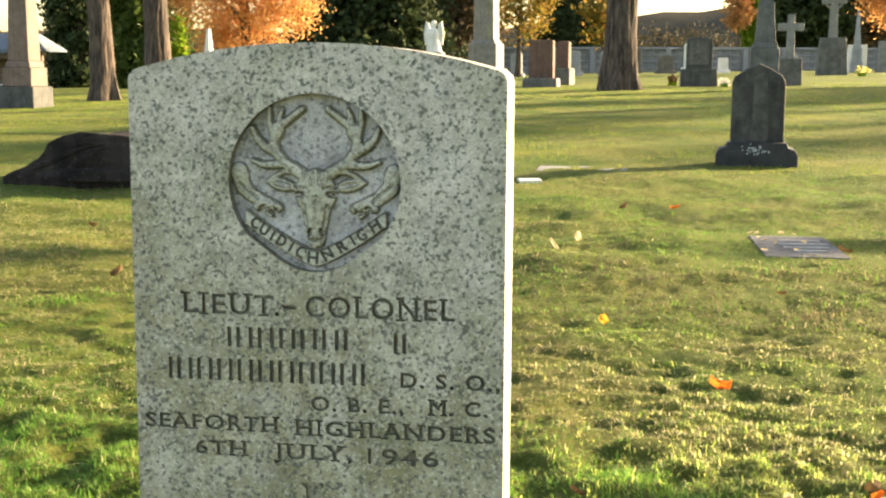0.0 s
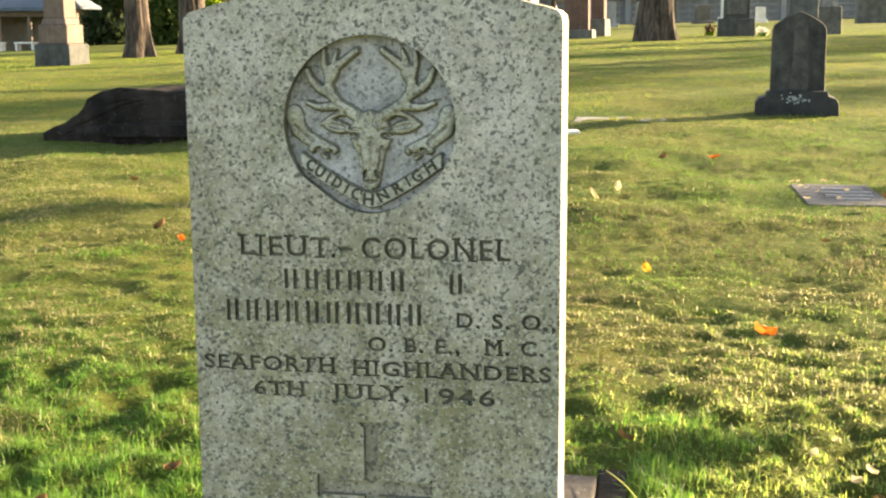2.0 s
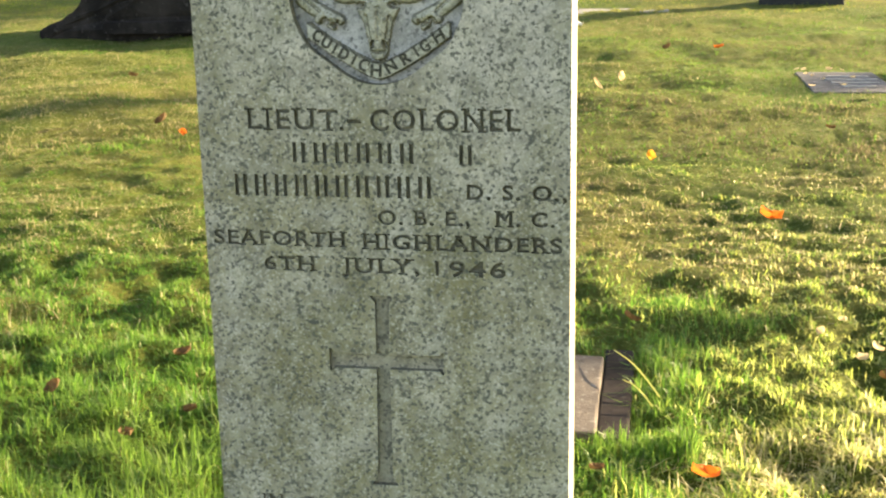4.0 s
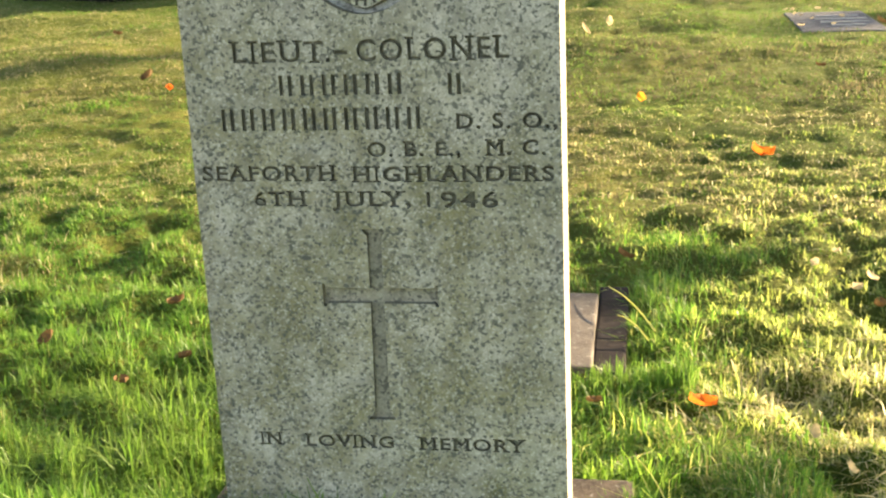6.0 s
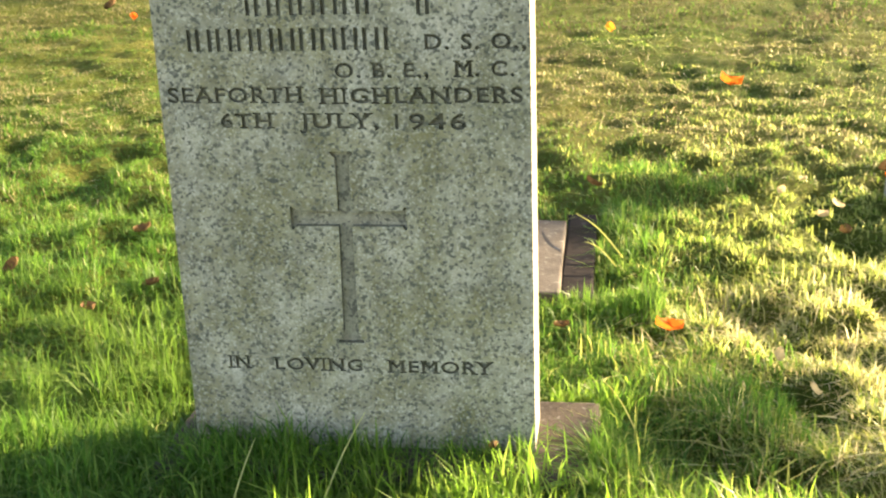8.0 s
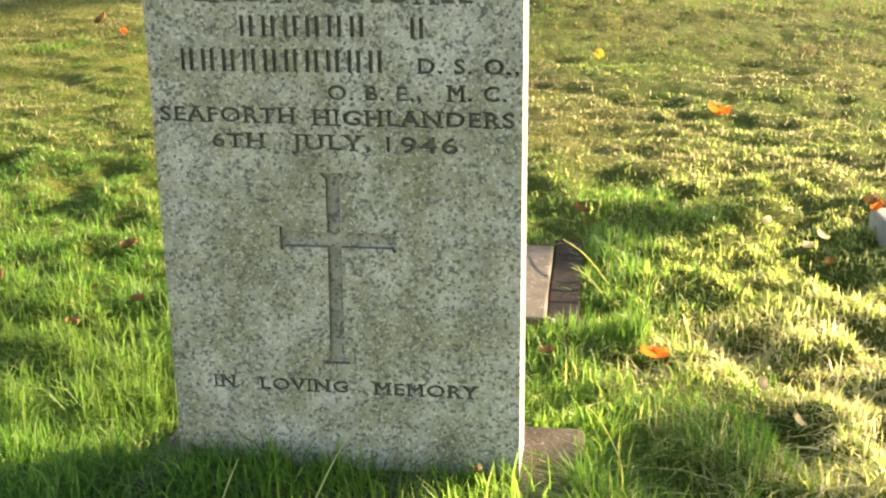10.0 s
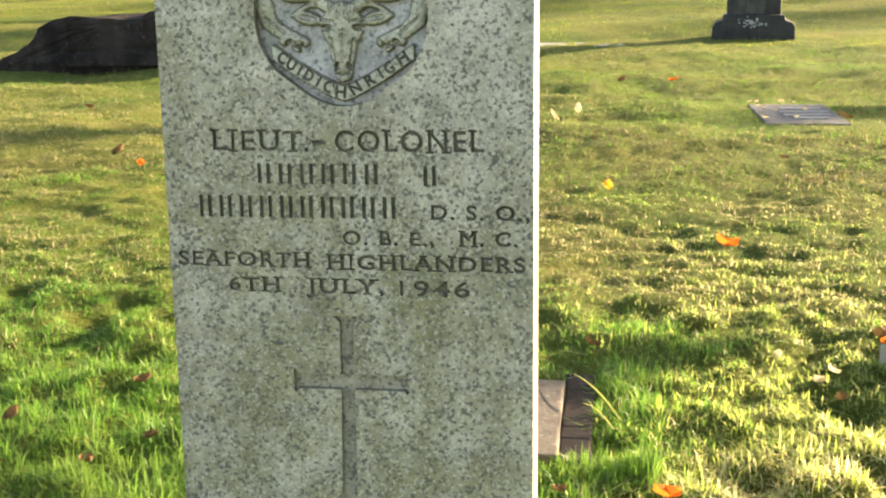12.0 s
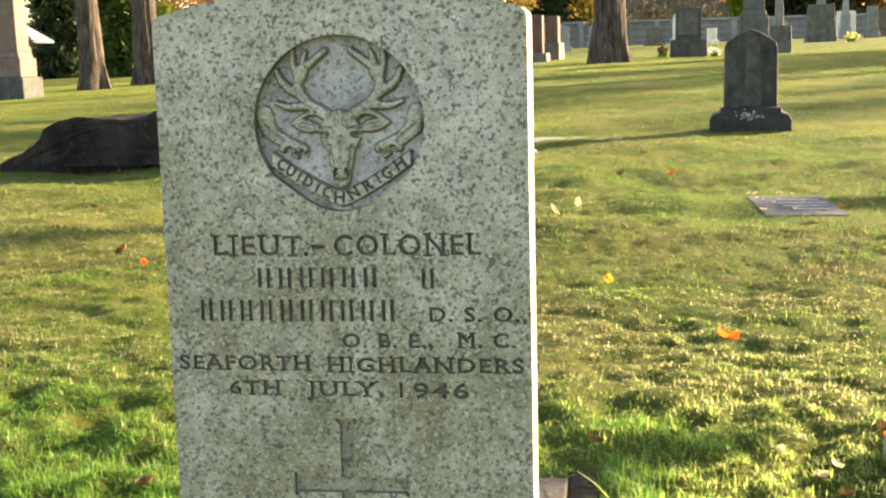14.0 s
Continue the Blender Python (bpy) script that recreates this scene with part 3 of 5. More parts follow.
def crest(parent):
    """The carved crest, a plain raised relief: antlered head over a scroll."""
    n = 240
    R = BADGE_R + 0.004
    g = np.linspace(-R, R, n)
    X, Z = np.meshgrid(g, g)
    H = np.zeros_like(X)
    U = np.abs(X)
    L = X < 0
    beam = [(0.0115, 0.006), (0.022, 0.0125), (0.032, 0.0185), (0.0400, 0.029), (0.0425, 0.041), (0.0375, 0.053), (0.027, 0.0615), (0.0130, 0.0720)]
    H = np.maximum(H, stroke(U, Z, beam, 0.0060, 0.0042))
    H = np.maximum(H, oval(U, Z, 0.0385, 0.050, 0.0075, 0.0135, 0.0040, 0.35))
    H = np.maximum(H, stroke(U, Z, [(0.031, 0.0175), (0.046, 0.0160), (0.055, 0.0165), (0.0645, 0.0205)], 0.0046, 0.0040))
    H = np.maximum(H, stroke(U, Z, [(0.041, 0.0295), (0.052, 0.0350), (0.0600, 0.0430), (0.0640, 0.0530)], 0.0052, 0.0040))
    H = np.maximum(H, stroke(U, Z, [(0.042, 0.046), (0.0465, 0.058), (0.0465, 0.0725)], 0.0044, 0.0038))
    H = np.maximum(H, stroke(U, Z, [(0.036, 0.055), (0.036, 0.064), (0.033, 0.0715)], 0.0038, 0.0034))
    H = np.maximum(H, stroke(U, Z, [(0.020, 0.0100), (0.031, 0.0098), (0.041, 0.0055), (0.0505, -0.0010)], 0.0032, 0.0030))
    ear = oval(U, Z, 0.0350, -0.0035, 0.0160, 0.0072, 0.0042, 0.20)
    H = np.maximum(H, ear)
    H = H - oval(U, Z, 0.0345, -0.0030, 0.0105, 0.0030, 0.0024, 0.20)
    half = np.interp(Z, [-0.0665, -0.0650, -0.0600, -0.0520, -0.0425, -0.0290, -0.0220, -0.0130, -0.0040, 0.0040, 0.0095, 0.0135], [0.0, 0.0070, 0.0092, 0.0104, 0.0122, 0.0152, 0.0190, 0.0226, 0.0216, 0.0160, 0.0128, 0.0])
    face = 0.0046 * np.clip(1 - (U / np.maximum(half, 1e-4)) ** 2, 0, 1) ** 0.34
    H = np.maximum(H, face)
    H = np.maximum(H, 0.0044 * np.exp(-((U - 0.0175) / 0.0040) ** 2 - ((Z + 0.0070) / 0.0022) ** 2))
    H = H - oval(U, Z, 0.0165, -0.0125, 0.0060, 0.0034, 0.0042, -0.25) + oval(U, Z, 0.0165, -0.0128, 0.0030, 0.0016, 0.0024, -0.25)
    H = H - 0.0016 * np.exp(-(((Z + 0.0085 - 0.20 * U) / 0.0014) ** 2)) * (U < 0.0225) * (U > 0.008)
    H = H - 0.0016 * np.exp(-(((U - 0.0075 - 0.16 * (Z + 0.05)) / 0.0015) ** 2)) * (Z < -0.022) * (Z > -0.046)
    H = H - 0.0009 * (np.sin(U * 2100 + 60 * Z) > 0.3) * (Z > -0.001) * (Z < 0.0125) * (U < 0.014)
    H = H - oval(U, Z, 0.0062, -0.0505, 0.0022, 0.0050, 0.0036, 0.35)
    H = H - 0.0013 * np.exp(-((U / 0.0017) ** 2)) * (Z > -0.047) * (Z < -0.014)
    H = H - 0.0020 * np.exp(-(((Z + 0.0585 - 0.15 * U) / 0.0012) ** 2)) * (U < 0.0078)
    mid = np.interp(U, [0.0, 0.008, 0.024, 0.048, 0.070], [-0.0775, -0.0755, -0.0675, -0.0535, -0.0375])
    H = np.maximum(H, 0.0038 * (np.abs(Z - mid) < 0.0080) * (U < 0.0730))
    H = np.maximum(H, stroke(U, Z, [(0.0790, 0.0085), (0.0755, -0.0060), (0.0640, -0.0160), (0.0520, -0.0215), (0.0390, -0.0265)], 0.0082, 0.0034))
    H = H - 0.0016 * np.exp(-(((Z + 0.0085 - 0.85 * (U - 0.070)) / 0.0016) ** 2)) * (U > 0.055) * (U < 0.078)
    H = np.maximum(H, stroke(U, Z, [(0.0600, -0.0260), (0.0540, -0.0205), (0.0485, -0.0235), (0.0500, -0.0310), (0.0455, -0.0345)], 0.0042, 0.0042))
    H = H - 0.0026 * np.exp(-(((np.hypot(U - 0.0540, Z + 0.0285) - 0.0030) / 0.0012) ** 2)) - 0.0022 * np.exp(-(((np.hypot(U - 0.0445, Z + 0.0275) - 0.0040) / 0.0012) ** 2)) * (Z < -0.026)
    H = np.where(L, H, 0.97 * H)
    H = np.clip(H, 0, 0.0046) * 2.1
    wear = np.random.default_rng(4).normal(0, 1, (n // 3 + 1, n // 3 + 1)).repeat(3, 0).repeat(3, 1)[:n, :n]
    H = H + 0.00030 * wear * (H > 0.002)
    k = H.copy()
    H[1:-1, 1:-1] = (k[1:-1, 1:-1] * 2 + k[:-2, 1:-1] + k[2:, 1:-1] + k[1:-1, :-2] + k[1:-1, 2:]) / 6
    inside = np.hypot(X, Z) < R
    idx = np.full(X.shape, -1)
    idx[inside] = np.arange(inside.sum())
    q = np.stack([idx[:-1, :-1], idx[:-1, 1:], idx[1:, 1:], idx[1:, :-1]], -1).reshape(-1, 4)
    q = q[(q >= 0).all(1)]
    V = np.stack([X + BADGE_X, FACE - 0.0002 - H, Z + BADGE_Z], -1)[inside]
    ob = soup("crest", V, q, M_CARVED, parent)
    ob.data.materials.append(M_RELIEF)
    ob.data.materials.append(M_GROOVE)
    # Steep relief faces carry painted crevice shade along with the grime.
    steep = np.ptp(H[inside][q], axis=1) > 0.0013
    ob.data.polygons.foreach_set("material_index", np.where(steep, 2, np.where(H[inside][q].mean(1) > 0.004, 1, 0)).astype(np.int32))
    ob.data.polygons.foreach_set("use_smooth", np.ones(len(ob.data.polygons), bool))
    tagged(ob, "sunk round crest with antlered relief and motto scroll")
    letters = []
    for text, spread in (("CUIDICH", [-0.0640, -0.0550, -0.0465, -0.0375, -0.0275, -0.0180, -0.0030]), ("NRIGH", [0.0150, 0.0300, 0.0410, 0.0500, 0.0635])):
        for ch, x in zip(text, spread):
            z = float(np.interp(abs(x), [0.0, 0.008, 0.024, 0.048, 0.070], [-0.0775, -0.0755, -0.0675, -0.0535, -0.0375])) - 0.0048
            tilt = (-0.54 if x < 0 else 0.54) if abs(x) > 0.01 else -0.08
            wide = {"I": 0.0012, "H": 0.0050, "N": 0.0050}.get(ch, 0.0042)
            for l in word(ch, -wide, wide, 0.0, 0.0112, serif=False):
                l = bolder(l, 0.0002)
                letters.append([(BADGE_X + x + px * math.cos(tilt) - pz * math.sin(tilt), BADGE_Z + z + px * math.sin(tilt) + pz * math.cos(tilt)) for px, pz in l])
    cu = bpy.data.curves.new("motto", "CURVE")
    cu.dimensions, cu.fill_mode, cu.extrude = "2D", "BOTH", 0.0003
    for l in letters:
        poly_spline(cu, l)
    tmp = new("motto", cu)
    bpy.context.view_layer.update()
    me = bpy.data.meshes.new_from_object(tmp.evaluated_get(bpy.context.evaluated_depsgraph_get()))
    bpy.data.objects.remove(tmp)
    me.transform(pose(0, FACE - 0.0002 - 0.0038 * 2.1 - 0.0003, 0, 90, 0, 0))
    me.materials.clear()
    me.materials.append(M_MOTTO)
    m = new("motto", me)
    m.parent = ob
    tagged(m, "dark motto letters on the scroll")


def headstone():
    h = thing("headstone", pose(0, 0, 0), "grey speckled granite war grave headstone with carved inscription", "headstone")
    body = prism(outline(0.0), FACE, THICK, 0.0)
    es = [e for e in body.edges if e.verts[0].co.y > THICK - 1e-5 and e.verts[1].co.y > THICK - 1e-5]
    bmesh.ops.bevel(body, geom=es, offset=0.002, segments=2, affect="EDGES")
    part("slab", body, M_GRANITE, h)
    pieces = loose_pieces(carved_face())
    f = new("carved_face", pieces[0])
    f.parent = h
    tagged(f, "front face with sunk letters and a sunk cross")
    for me in pieces[1:]:
        new("letter_counter", me).parent = f
    floors = [(-0.150, 0.148, 0.508, 0.546), (-0.165, 0.188, 0.441, 0.508), (-0.186, 0.188, 0.361, 0.440), (-0.155, 0.155, 0.090, 0.116)]
    for x0, x1, z0, z1 in floors:
        part("letter_bed", block(x0, x1, 0.0045, FACE - 0.0002, z0, z1, 0.0), M_LETTER, h, "dark bottoms of the sunk letters, weathering and shade in one colour")
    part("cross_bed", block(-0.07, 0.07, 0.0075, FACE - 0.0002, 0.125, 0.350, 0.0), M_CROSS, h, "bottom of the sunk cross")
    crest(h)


headstone()
part("plinth", block(-0.226, 0.258, -0.060, 0.124, -0.10, 0.004, 0.010, cuts=4, wobble=0.006), M_CONCRETE)
tagged(bpy.data.objects["plinth"], "brown concrete footing half buried under the headstone", "footing")
fm = thing("flat_marker", pose(0, 0, 0), "low concrete grave marker sunk in long grass", "grave marker")
part("top", block(-0.20, 0.196, 0.455, 0.775, -0.05, 0.012, 0.004, cuts=3, wobble=0.004), M_MARKER, fm)
part("side", block(0.1965, 0.243, 0.455, 0.835, -0.05, 0.002, 0.004, cuts=3, wobble=0.005), M_BLACK, fm, "dark low strip along the marker's right side")
side_slab = part("flat_tablet", block(-0.20, 0.20, -0.13, 0.10, -0.05, 0.022, 0.006, cuts=3, wobble=0.004), M_GREY)
side_slab.matrix_world = pose(0.955, 0.940, 0.0, 0, 0, 6)
tagged(side_slab, "pale grey flat grave tablet half hidden in grass", "grave tablet")


# ---- stones on the near lawn ----
def dark_headstone():
    x, y = 1.36, 9.4
    h = thing("headstone", pose(x, y, ground_z(x, y), 0, 0, -4), "blackened old headstone with pointed top on a moulded base", "headstone")
    w = 0.213
    pts = [(-w, 0.15), (w, 0.15), (w * 0.985, 0.655), (w * 0.90, 0.700), (w * 0.45, 0.765), (0, 0.805), (-w * 0.45, 0.765), (-w * 0.90, 0.700), (-w * 0.985, 0.655)]
    part("tablet", prism(pts, -0.07, 0.07, 0.012), M_DARKSTONE, h)
    part("panel", prism([(-w * 0.30, 0.18), (w * 0.42, 0.18), (w * 0.36, 0.45), (w * 0.30, 0.70), (0.03, 0.745), (-w * 0.16, 0.70), (-w * 0.20, 0.42)], -0.0735, -0.068, 0.002), M_STREAK, h, "paler worn streak down the face")
    base = [(-0.325, -0.06), (0.325, -0.06), (0.325, 0.075), (0.30, 0.115), (0.245, 0.135), (0.235, 0.175), (-0.235, 0.175), (-0.245, 0.135), (-0.30, 0.115), (-0.325, 0.075)]
    part("base", prism(base, -0.16, 0.16, 0.012), M_DARKBASE, h, "black moulded base with a white lichen patch")
    bm, rs = bmesh.new(), random.Random(5)
    for i in range(46):
        px, pz, r = rs.gauss(-0.02, 0.045), 0.110 + rs.gauss(0, 0.020), rs.uniform(0.004, 0.011)
        for v in bmesh.ops.create_icosphere(bm, subdivisions=1, radius=r)["verts"]:
            v.co = Vector((px + v.co.x * 1.2, -0.161 + v.co.y * 0.2, pz + v.co.z * rs.uniform(0.6, 1.1)))
    tagged(part("lichen", bm, M_WALL, h), "pale lichen patch", kind="stuff")


def black_monument():
    h = thing("grave_monument", pose(-2.72, 7.0, 0.0, 0, 0, 5), "low rough black granite monument with a sloping back", "grave monument")
    prof = [(-1.10, -0.06), (1.0, -0.06), (1.0, 0.365), (0.35, 0.375), (-0.02, 0.37), (-0.08, 0.335), (-0.42, 0.325), (-0.66, 0.30), (-0.78, 0.25), (-0.84, 0.15), (-0.98, 0.09), (-1.08, 0.05)]
    bm = prism(prof, -0.30, 0.34, 0.02)
    bmesh.ops.triangulate(bm, faces=bm.faces[:])
    bmesh.ops.subdivide_edges(bm, edges=bm.edges[:], cuts=4, use_grid_fill=True)
    rough_up(bm, 0.045, 3.2, 3.0)
    rough_up(bm, 0.018, 11.0, 1.0)
    part("body", bm, M_BLACK, h)
    part("ledge", block(-0.62, 1.0, -0.36, -0.28, 0.02, 0.10, 0.008), M_BLACK, h, "black lower ledge")


def plaque():
    h = thing("grave_plaque", pose(1.072, 4.52, -0.017, 0, 0, 1), "flat grey bronze plaque set in the grass with dried leaves", "grave plaque")
    part("plate", block(-0.180, 0.165, -0.34, 0.34, -0.03, 0.010, 0.004), M_PLAQUE, h)
    for y, w in ((0.16, 0.09), (0.05, 0.11), (-0.06, 0.10), (-0.17, 0.07)):
        part("line", block(0.03 - w, 0.03 + w, y - 0.018, y + 0.018, 0.010, 0.0145, 0.0), M_BAR, h, "pale raised bar of worn lettering")


dark_headstone()
black_monument()
plaque()
t1 = part("flat_tablet", block(-0.36, 0.34, -0.26, 0.24, -0.04, 0.003, 0.006, cuts=2, wobble=0.006), M_GREY)
t1.matrix_world = pose(-0.02, 8.75, -0.008)
tagged(t1, "pale flat grave tablet flush with the grass", "grave tablet")
t2 = part("stone_chip", block(-0.09, 0.07, -0.09, 0.06, -0.03, -0.002, 0.004, cuts=2, wobble=0.006), M_MARBLE)
t2.matrix_world = pose(-0.36, 7.75, -0.006, 0, 0, 12)
tagged(t2, "white marble corner stone lying in the lawn", "stone")


# ---- the monuments behind ----
def obelisk(x, y, mat, w, base_h, die_h, shaft_h, turn, label, foot=None, tip=0.55):
    h = thing("obelisk_monument", pose(x, y, ground_z(x, y), 0, 0, turn), label, "obelisk")
    part("foot", block(-w, w, -w, w, -0.15, base_h, 0.03, (0.97, 0.97)), foot or mat, h)
    part("die", block(-w * 0.80, w * 0.80, -w * 0.80, w * 0.80, base_h, base_h + die_h, 0.025), mat, h)
    part("moulding", block(-w * 0.72, w * 0.72, -w * 0.72, w * 0.72, base_h + die_h, base_h + die_h + 0.13, 0.03, (0.86, 0.86)), mat, h)
    z = base_h + die_h + 0.13
    part("shaft", block(-w * 0.58, w * 0.58, -w * 0.58, w * 0.58, z, z + shaft_h, 0.015, (tip, tip)), mat, h)
    part("cap", block(-w * 0.58 * tip, w * 0.58 * tip, -w * 0.58 * tip, w * 0.58 * tip, z + shaft_h, z + shaft_h + w * 0.5, 0.0, (0.05, 0.05)), mat, h)


def based_stone(x, y, w, hgt, mat, basemat, label, turn=0.0, base_h=0.35, round_top=0.06, depth=0.15, group="far headstones"):
    h = thing("headstone", pose(x, y, ground_z(x, y), 0, 0, turn), label, "headstone", group)
    k = w / 2
    pts = [(-k, base_h), (k, base_h), (k * 0.98, hgt - round_top)]
    for i in range(1, 10):
        a = math.pi * i / 10
        pts.append((k * 0.98 * math.cos(a), hgt - round_top + round_top * math.sin(a)))
    pts.append((-k * 0.98, hgt - round_top))
    part("tablet", prism(pts, -depth / 2, depth / 2, 0.012), mat, h)
    if base_h > 0.02:
        part("base", block(-k * 1.45, k * 1.45, -depth * 1.2, depth * 1.2, -0.12, base_h, 0.03, (0.95, 0.9)), basemat, h)
    return h


def cross_monument(x, y, w, base_h, top, arm_z, arm, thick, mat, basemat, ring, label):
    h = thing("stone_cross", pose(x, y, ground_z(x, y), 0, 0, -3), label, "stone cross")
    part("base", block(-w / 2, w / 2, -w / 2.4, w / 2.4, -0.12, base_h, 0.03, (0.80 if ring else 0.94, 0.9)), basemat, h)
    t = thick / 2
    part("shaft", block(-t, t, -t * 0.7, t * 0.7, base_h, top, 0.015, (0.82, 0.9)), mat, h)
    part("crossbar", block(-arm, arm, -t * 0.68, t * 0.68, arm_z - t * 0.9, arm_z + t * 0.9, 0.012), mat, h)
    if ring:
        rings = []
        for i in range(32):
            a = 2 * math.pi * i / 32
            rings.append([((arm * 0.72 + dr) * math.cos(a), dy, arm_z + (arm * 0.72 + dr) * math.sin(a)) for dr, dy in ((-0.05, -0.06), (0.05, -0.06), (0.05, 0.06), (-0.05, 0.06))])
        rings.append(rings[0])
        part("ring", loft(rings), mat, h)


obelisk(-11.20, 22.0, M_PINK, 0.385, 0.40, 0.36, 3.4, -4, "tall pink granite obelisk on a grey stepped base", M_SLATE)
obelisk(-4.80, 45.0, M_GREY, 0.66, 0.45, 0.9, 3.2, -10, "weathered grey stone obelisk among far graves", None, 0.88)
obelisk(3.10, 26.0, M_DIMGREY, 0.36, 0.35, 0.50, 0.80, -3, "grey granite obelisk with a pointed top", None, 0.72)
obelisk(10.75, 60.0, M_WALL, 0.25, 0.5, 0.6, 1.5, 0, "slender pale stone spire by the wall", None, 0.4)
based_stone(-1.91, 32.0, 0.64, 1.20, M_RED, M_DIMGREY, "reddish brown granite headstone with square shoulders", -6, 0.22, 0.02, 0.28)
based_stone(-1.45, 34.0, 0.36, 1.18, M_RED, M_DIMGREY, "narrow red granite headstone with pale edge", -10, 0.45, 0.04, 0.3)
framed = based_stone(1.99, 30.0, 0.62, 1.15, M_SLATE, M_SLATE, "dark grey headstone with a framed panel on a block base", -2, 0.40, 0.03, 0.22)
part("panel", block(-0.23, 0.23, -0.135, -0.11, 0.50, 1.06, 0.008), M_DIMGREY, framed, "paler inscription panel")
cross_monument(4.10, 30.0, 0.58, 0.63, 1.66, 1.36, 0.30, 0.20, M_GREY, M_DIMGREY, False, "plain grey stone cross on a square block")
cross_monument(8.12, 50.0, 1.15, 1.42, 3.35, 2.86, 0.46, 0.33, M_GREY, M_DIMGREY, True, "tall ringed stone cross on a tapered base")


def robed_statue(x, y, z):
    """A plain white shape on a pedestal."""
    ped = thing("pedestal", pose(x, y, ground_z(x, y)), "grey stone pedestal under a white statue", "pedestal")
    top = z - ground_z(x, y)
    part("block", block(-0.30, 0.30, -0.30, 0.30, -0.1, top, 0.03, (0.85, 0.85)), M_GREY, ped)
    rings = []
    for zz, rx, cx in ((0, 0.20, 0.02), (0.12, 0.18, 0.0), (0.30, 0.15, -0.01), (0.45, 0.16, -0.02), (0.55, 0.11, -0.01), (0.60, 0.05, 0), (0.65, 0.075, 0), (0.72, 0.07, 0), (0.77, 0.02, 0)):
        rings.append([(cx + rx * math.cos(a), 0.7 * rx * math.sin(a), zz) for a in [2 * math.pi * i / 16 for i in range(16)]])
    a = loft(rings)
    wings = []
    for s in (-1, 1):
        wings.append(prism([(s * 0.06, 0.30), (s * 0.22, 0.18), (s * 0.25, 0.45), (s * 0.20, 0.75), (s * 0.12, 0.70), (s * 0.08, 0.5)], 0.04, 0.12, 0.01))
    st = part("statue", merge(a, *wings), M_MARBLE)
    st.matrix_world = pose(x, y, z)
    tagged(st, "white marble statue on a stone pedestal", "statue")


robed_statue(-4.45, 30.0, 1.17)
wf = thing("grave_spire", pose(-10.2, 30.0, ground_z(-10.2, 30.0), 0, 0, -20), "white marble spire with a sunlit edge", "spire")
part("base", block(-0.30, 0.30, -0.30, 0.30, -0.1, 0.5, 0.03, (0.9, 0.9)), M_GREY, wf)
part("shaft", block(-0.13, 0.13, -0.13, 0.13, 0.5, 1.66, 0.01, (0.30, 0.30)), M_MARBLE, wf)


def columbarium():
    """The long pale wall at the back, with its ledges, piers and rows of niche panels."""
    y = 80.0
    x0, x1 = -9.0, 24.0
    z = ground_z(8, y)
    h = thing("columbarium_wall", pose(0, y, z), "long pale stone niche wall with ledges and piers", "wall")
    part("body", block(x0, x1, 0.0, 0.8, -0.6, 1.30, 0.02), M_WALL, h)
    part("coping", block(x0 - 0.1, x1 + 0.1, -0.22, 1.0, 1.30, 1.44, 0.03), M_WALL, h)
    for zz in (0.12, 0.52, 0.92):
        part("ledge", block(x0, x1, -0.12, 0.0, zz, zz + 0.08, 0.015), M_WALL, h)
    n = 14
    step = (x1 - x0) / n
    for i in range(n + 1):
        part("pier", block(x0 + i * step - 0.16, x0 + i * step + 0.16, -0.20, 0.02, -0.6, 1.30, 0.02), M_WALL, h)
    pan = None
    for i in range(n):
        for k in range(3):
            for zz in (0.22, 0.62, 1.01):
                a = x0 + i * step + 0.26 + k * 0.62
                if pan is None:
                    pan = part("niche_panel", block(0, 0.55, -0.035, 0.0, 0, 0.27, 0.006), M_NICHE, h, "grey niche panel")
                    p = pan
                else:
                    p = new("niche_panel", pan.data)
                    p.parent = h
                p.location = (a, 0, zz)


columbarium()
rnd = random.Random(7)
for i in range(15):
    x = -6.5 + i * 1.45 + rnd.uniform(-0.4, 0.4)
    y = rnd.uniform(58, 74)
    mat = rnd.choice((M_WALL, M_GREY, M_DIMGREY, M_MARBLE))
    w = {M_WALL: "pale", M_GREY: "grey", M_DIMGREY: "dark grey", M_MARBLE: "white marble"}[mat]
    based_stone(x, y, rnd.uniform(0.5, 0.9), rnd.uniform(0.7, 1.6), mat, mat, f"{w} headstone standing before the niche wall", rnd.uniform(-8, 8), rnd.choice((0.15, 0.3)), rnd.choice((0.03, 0.25)), 0.2, "headstones by the wall")


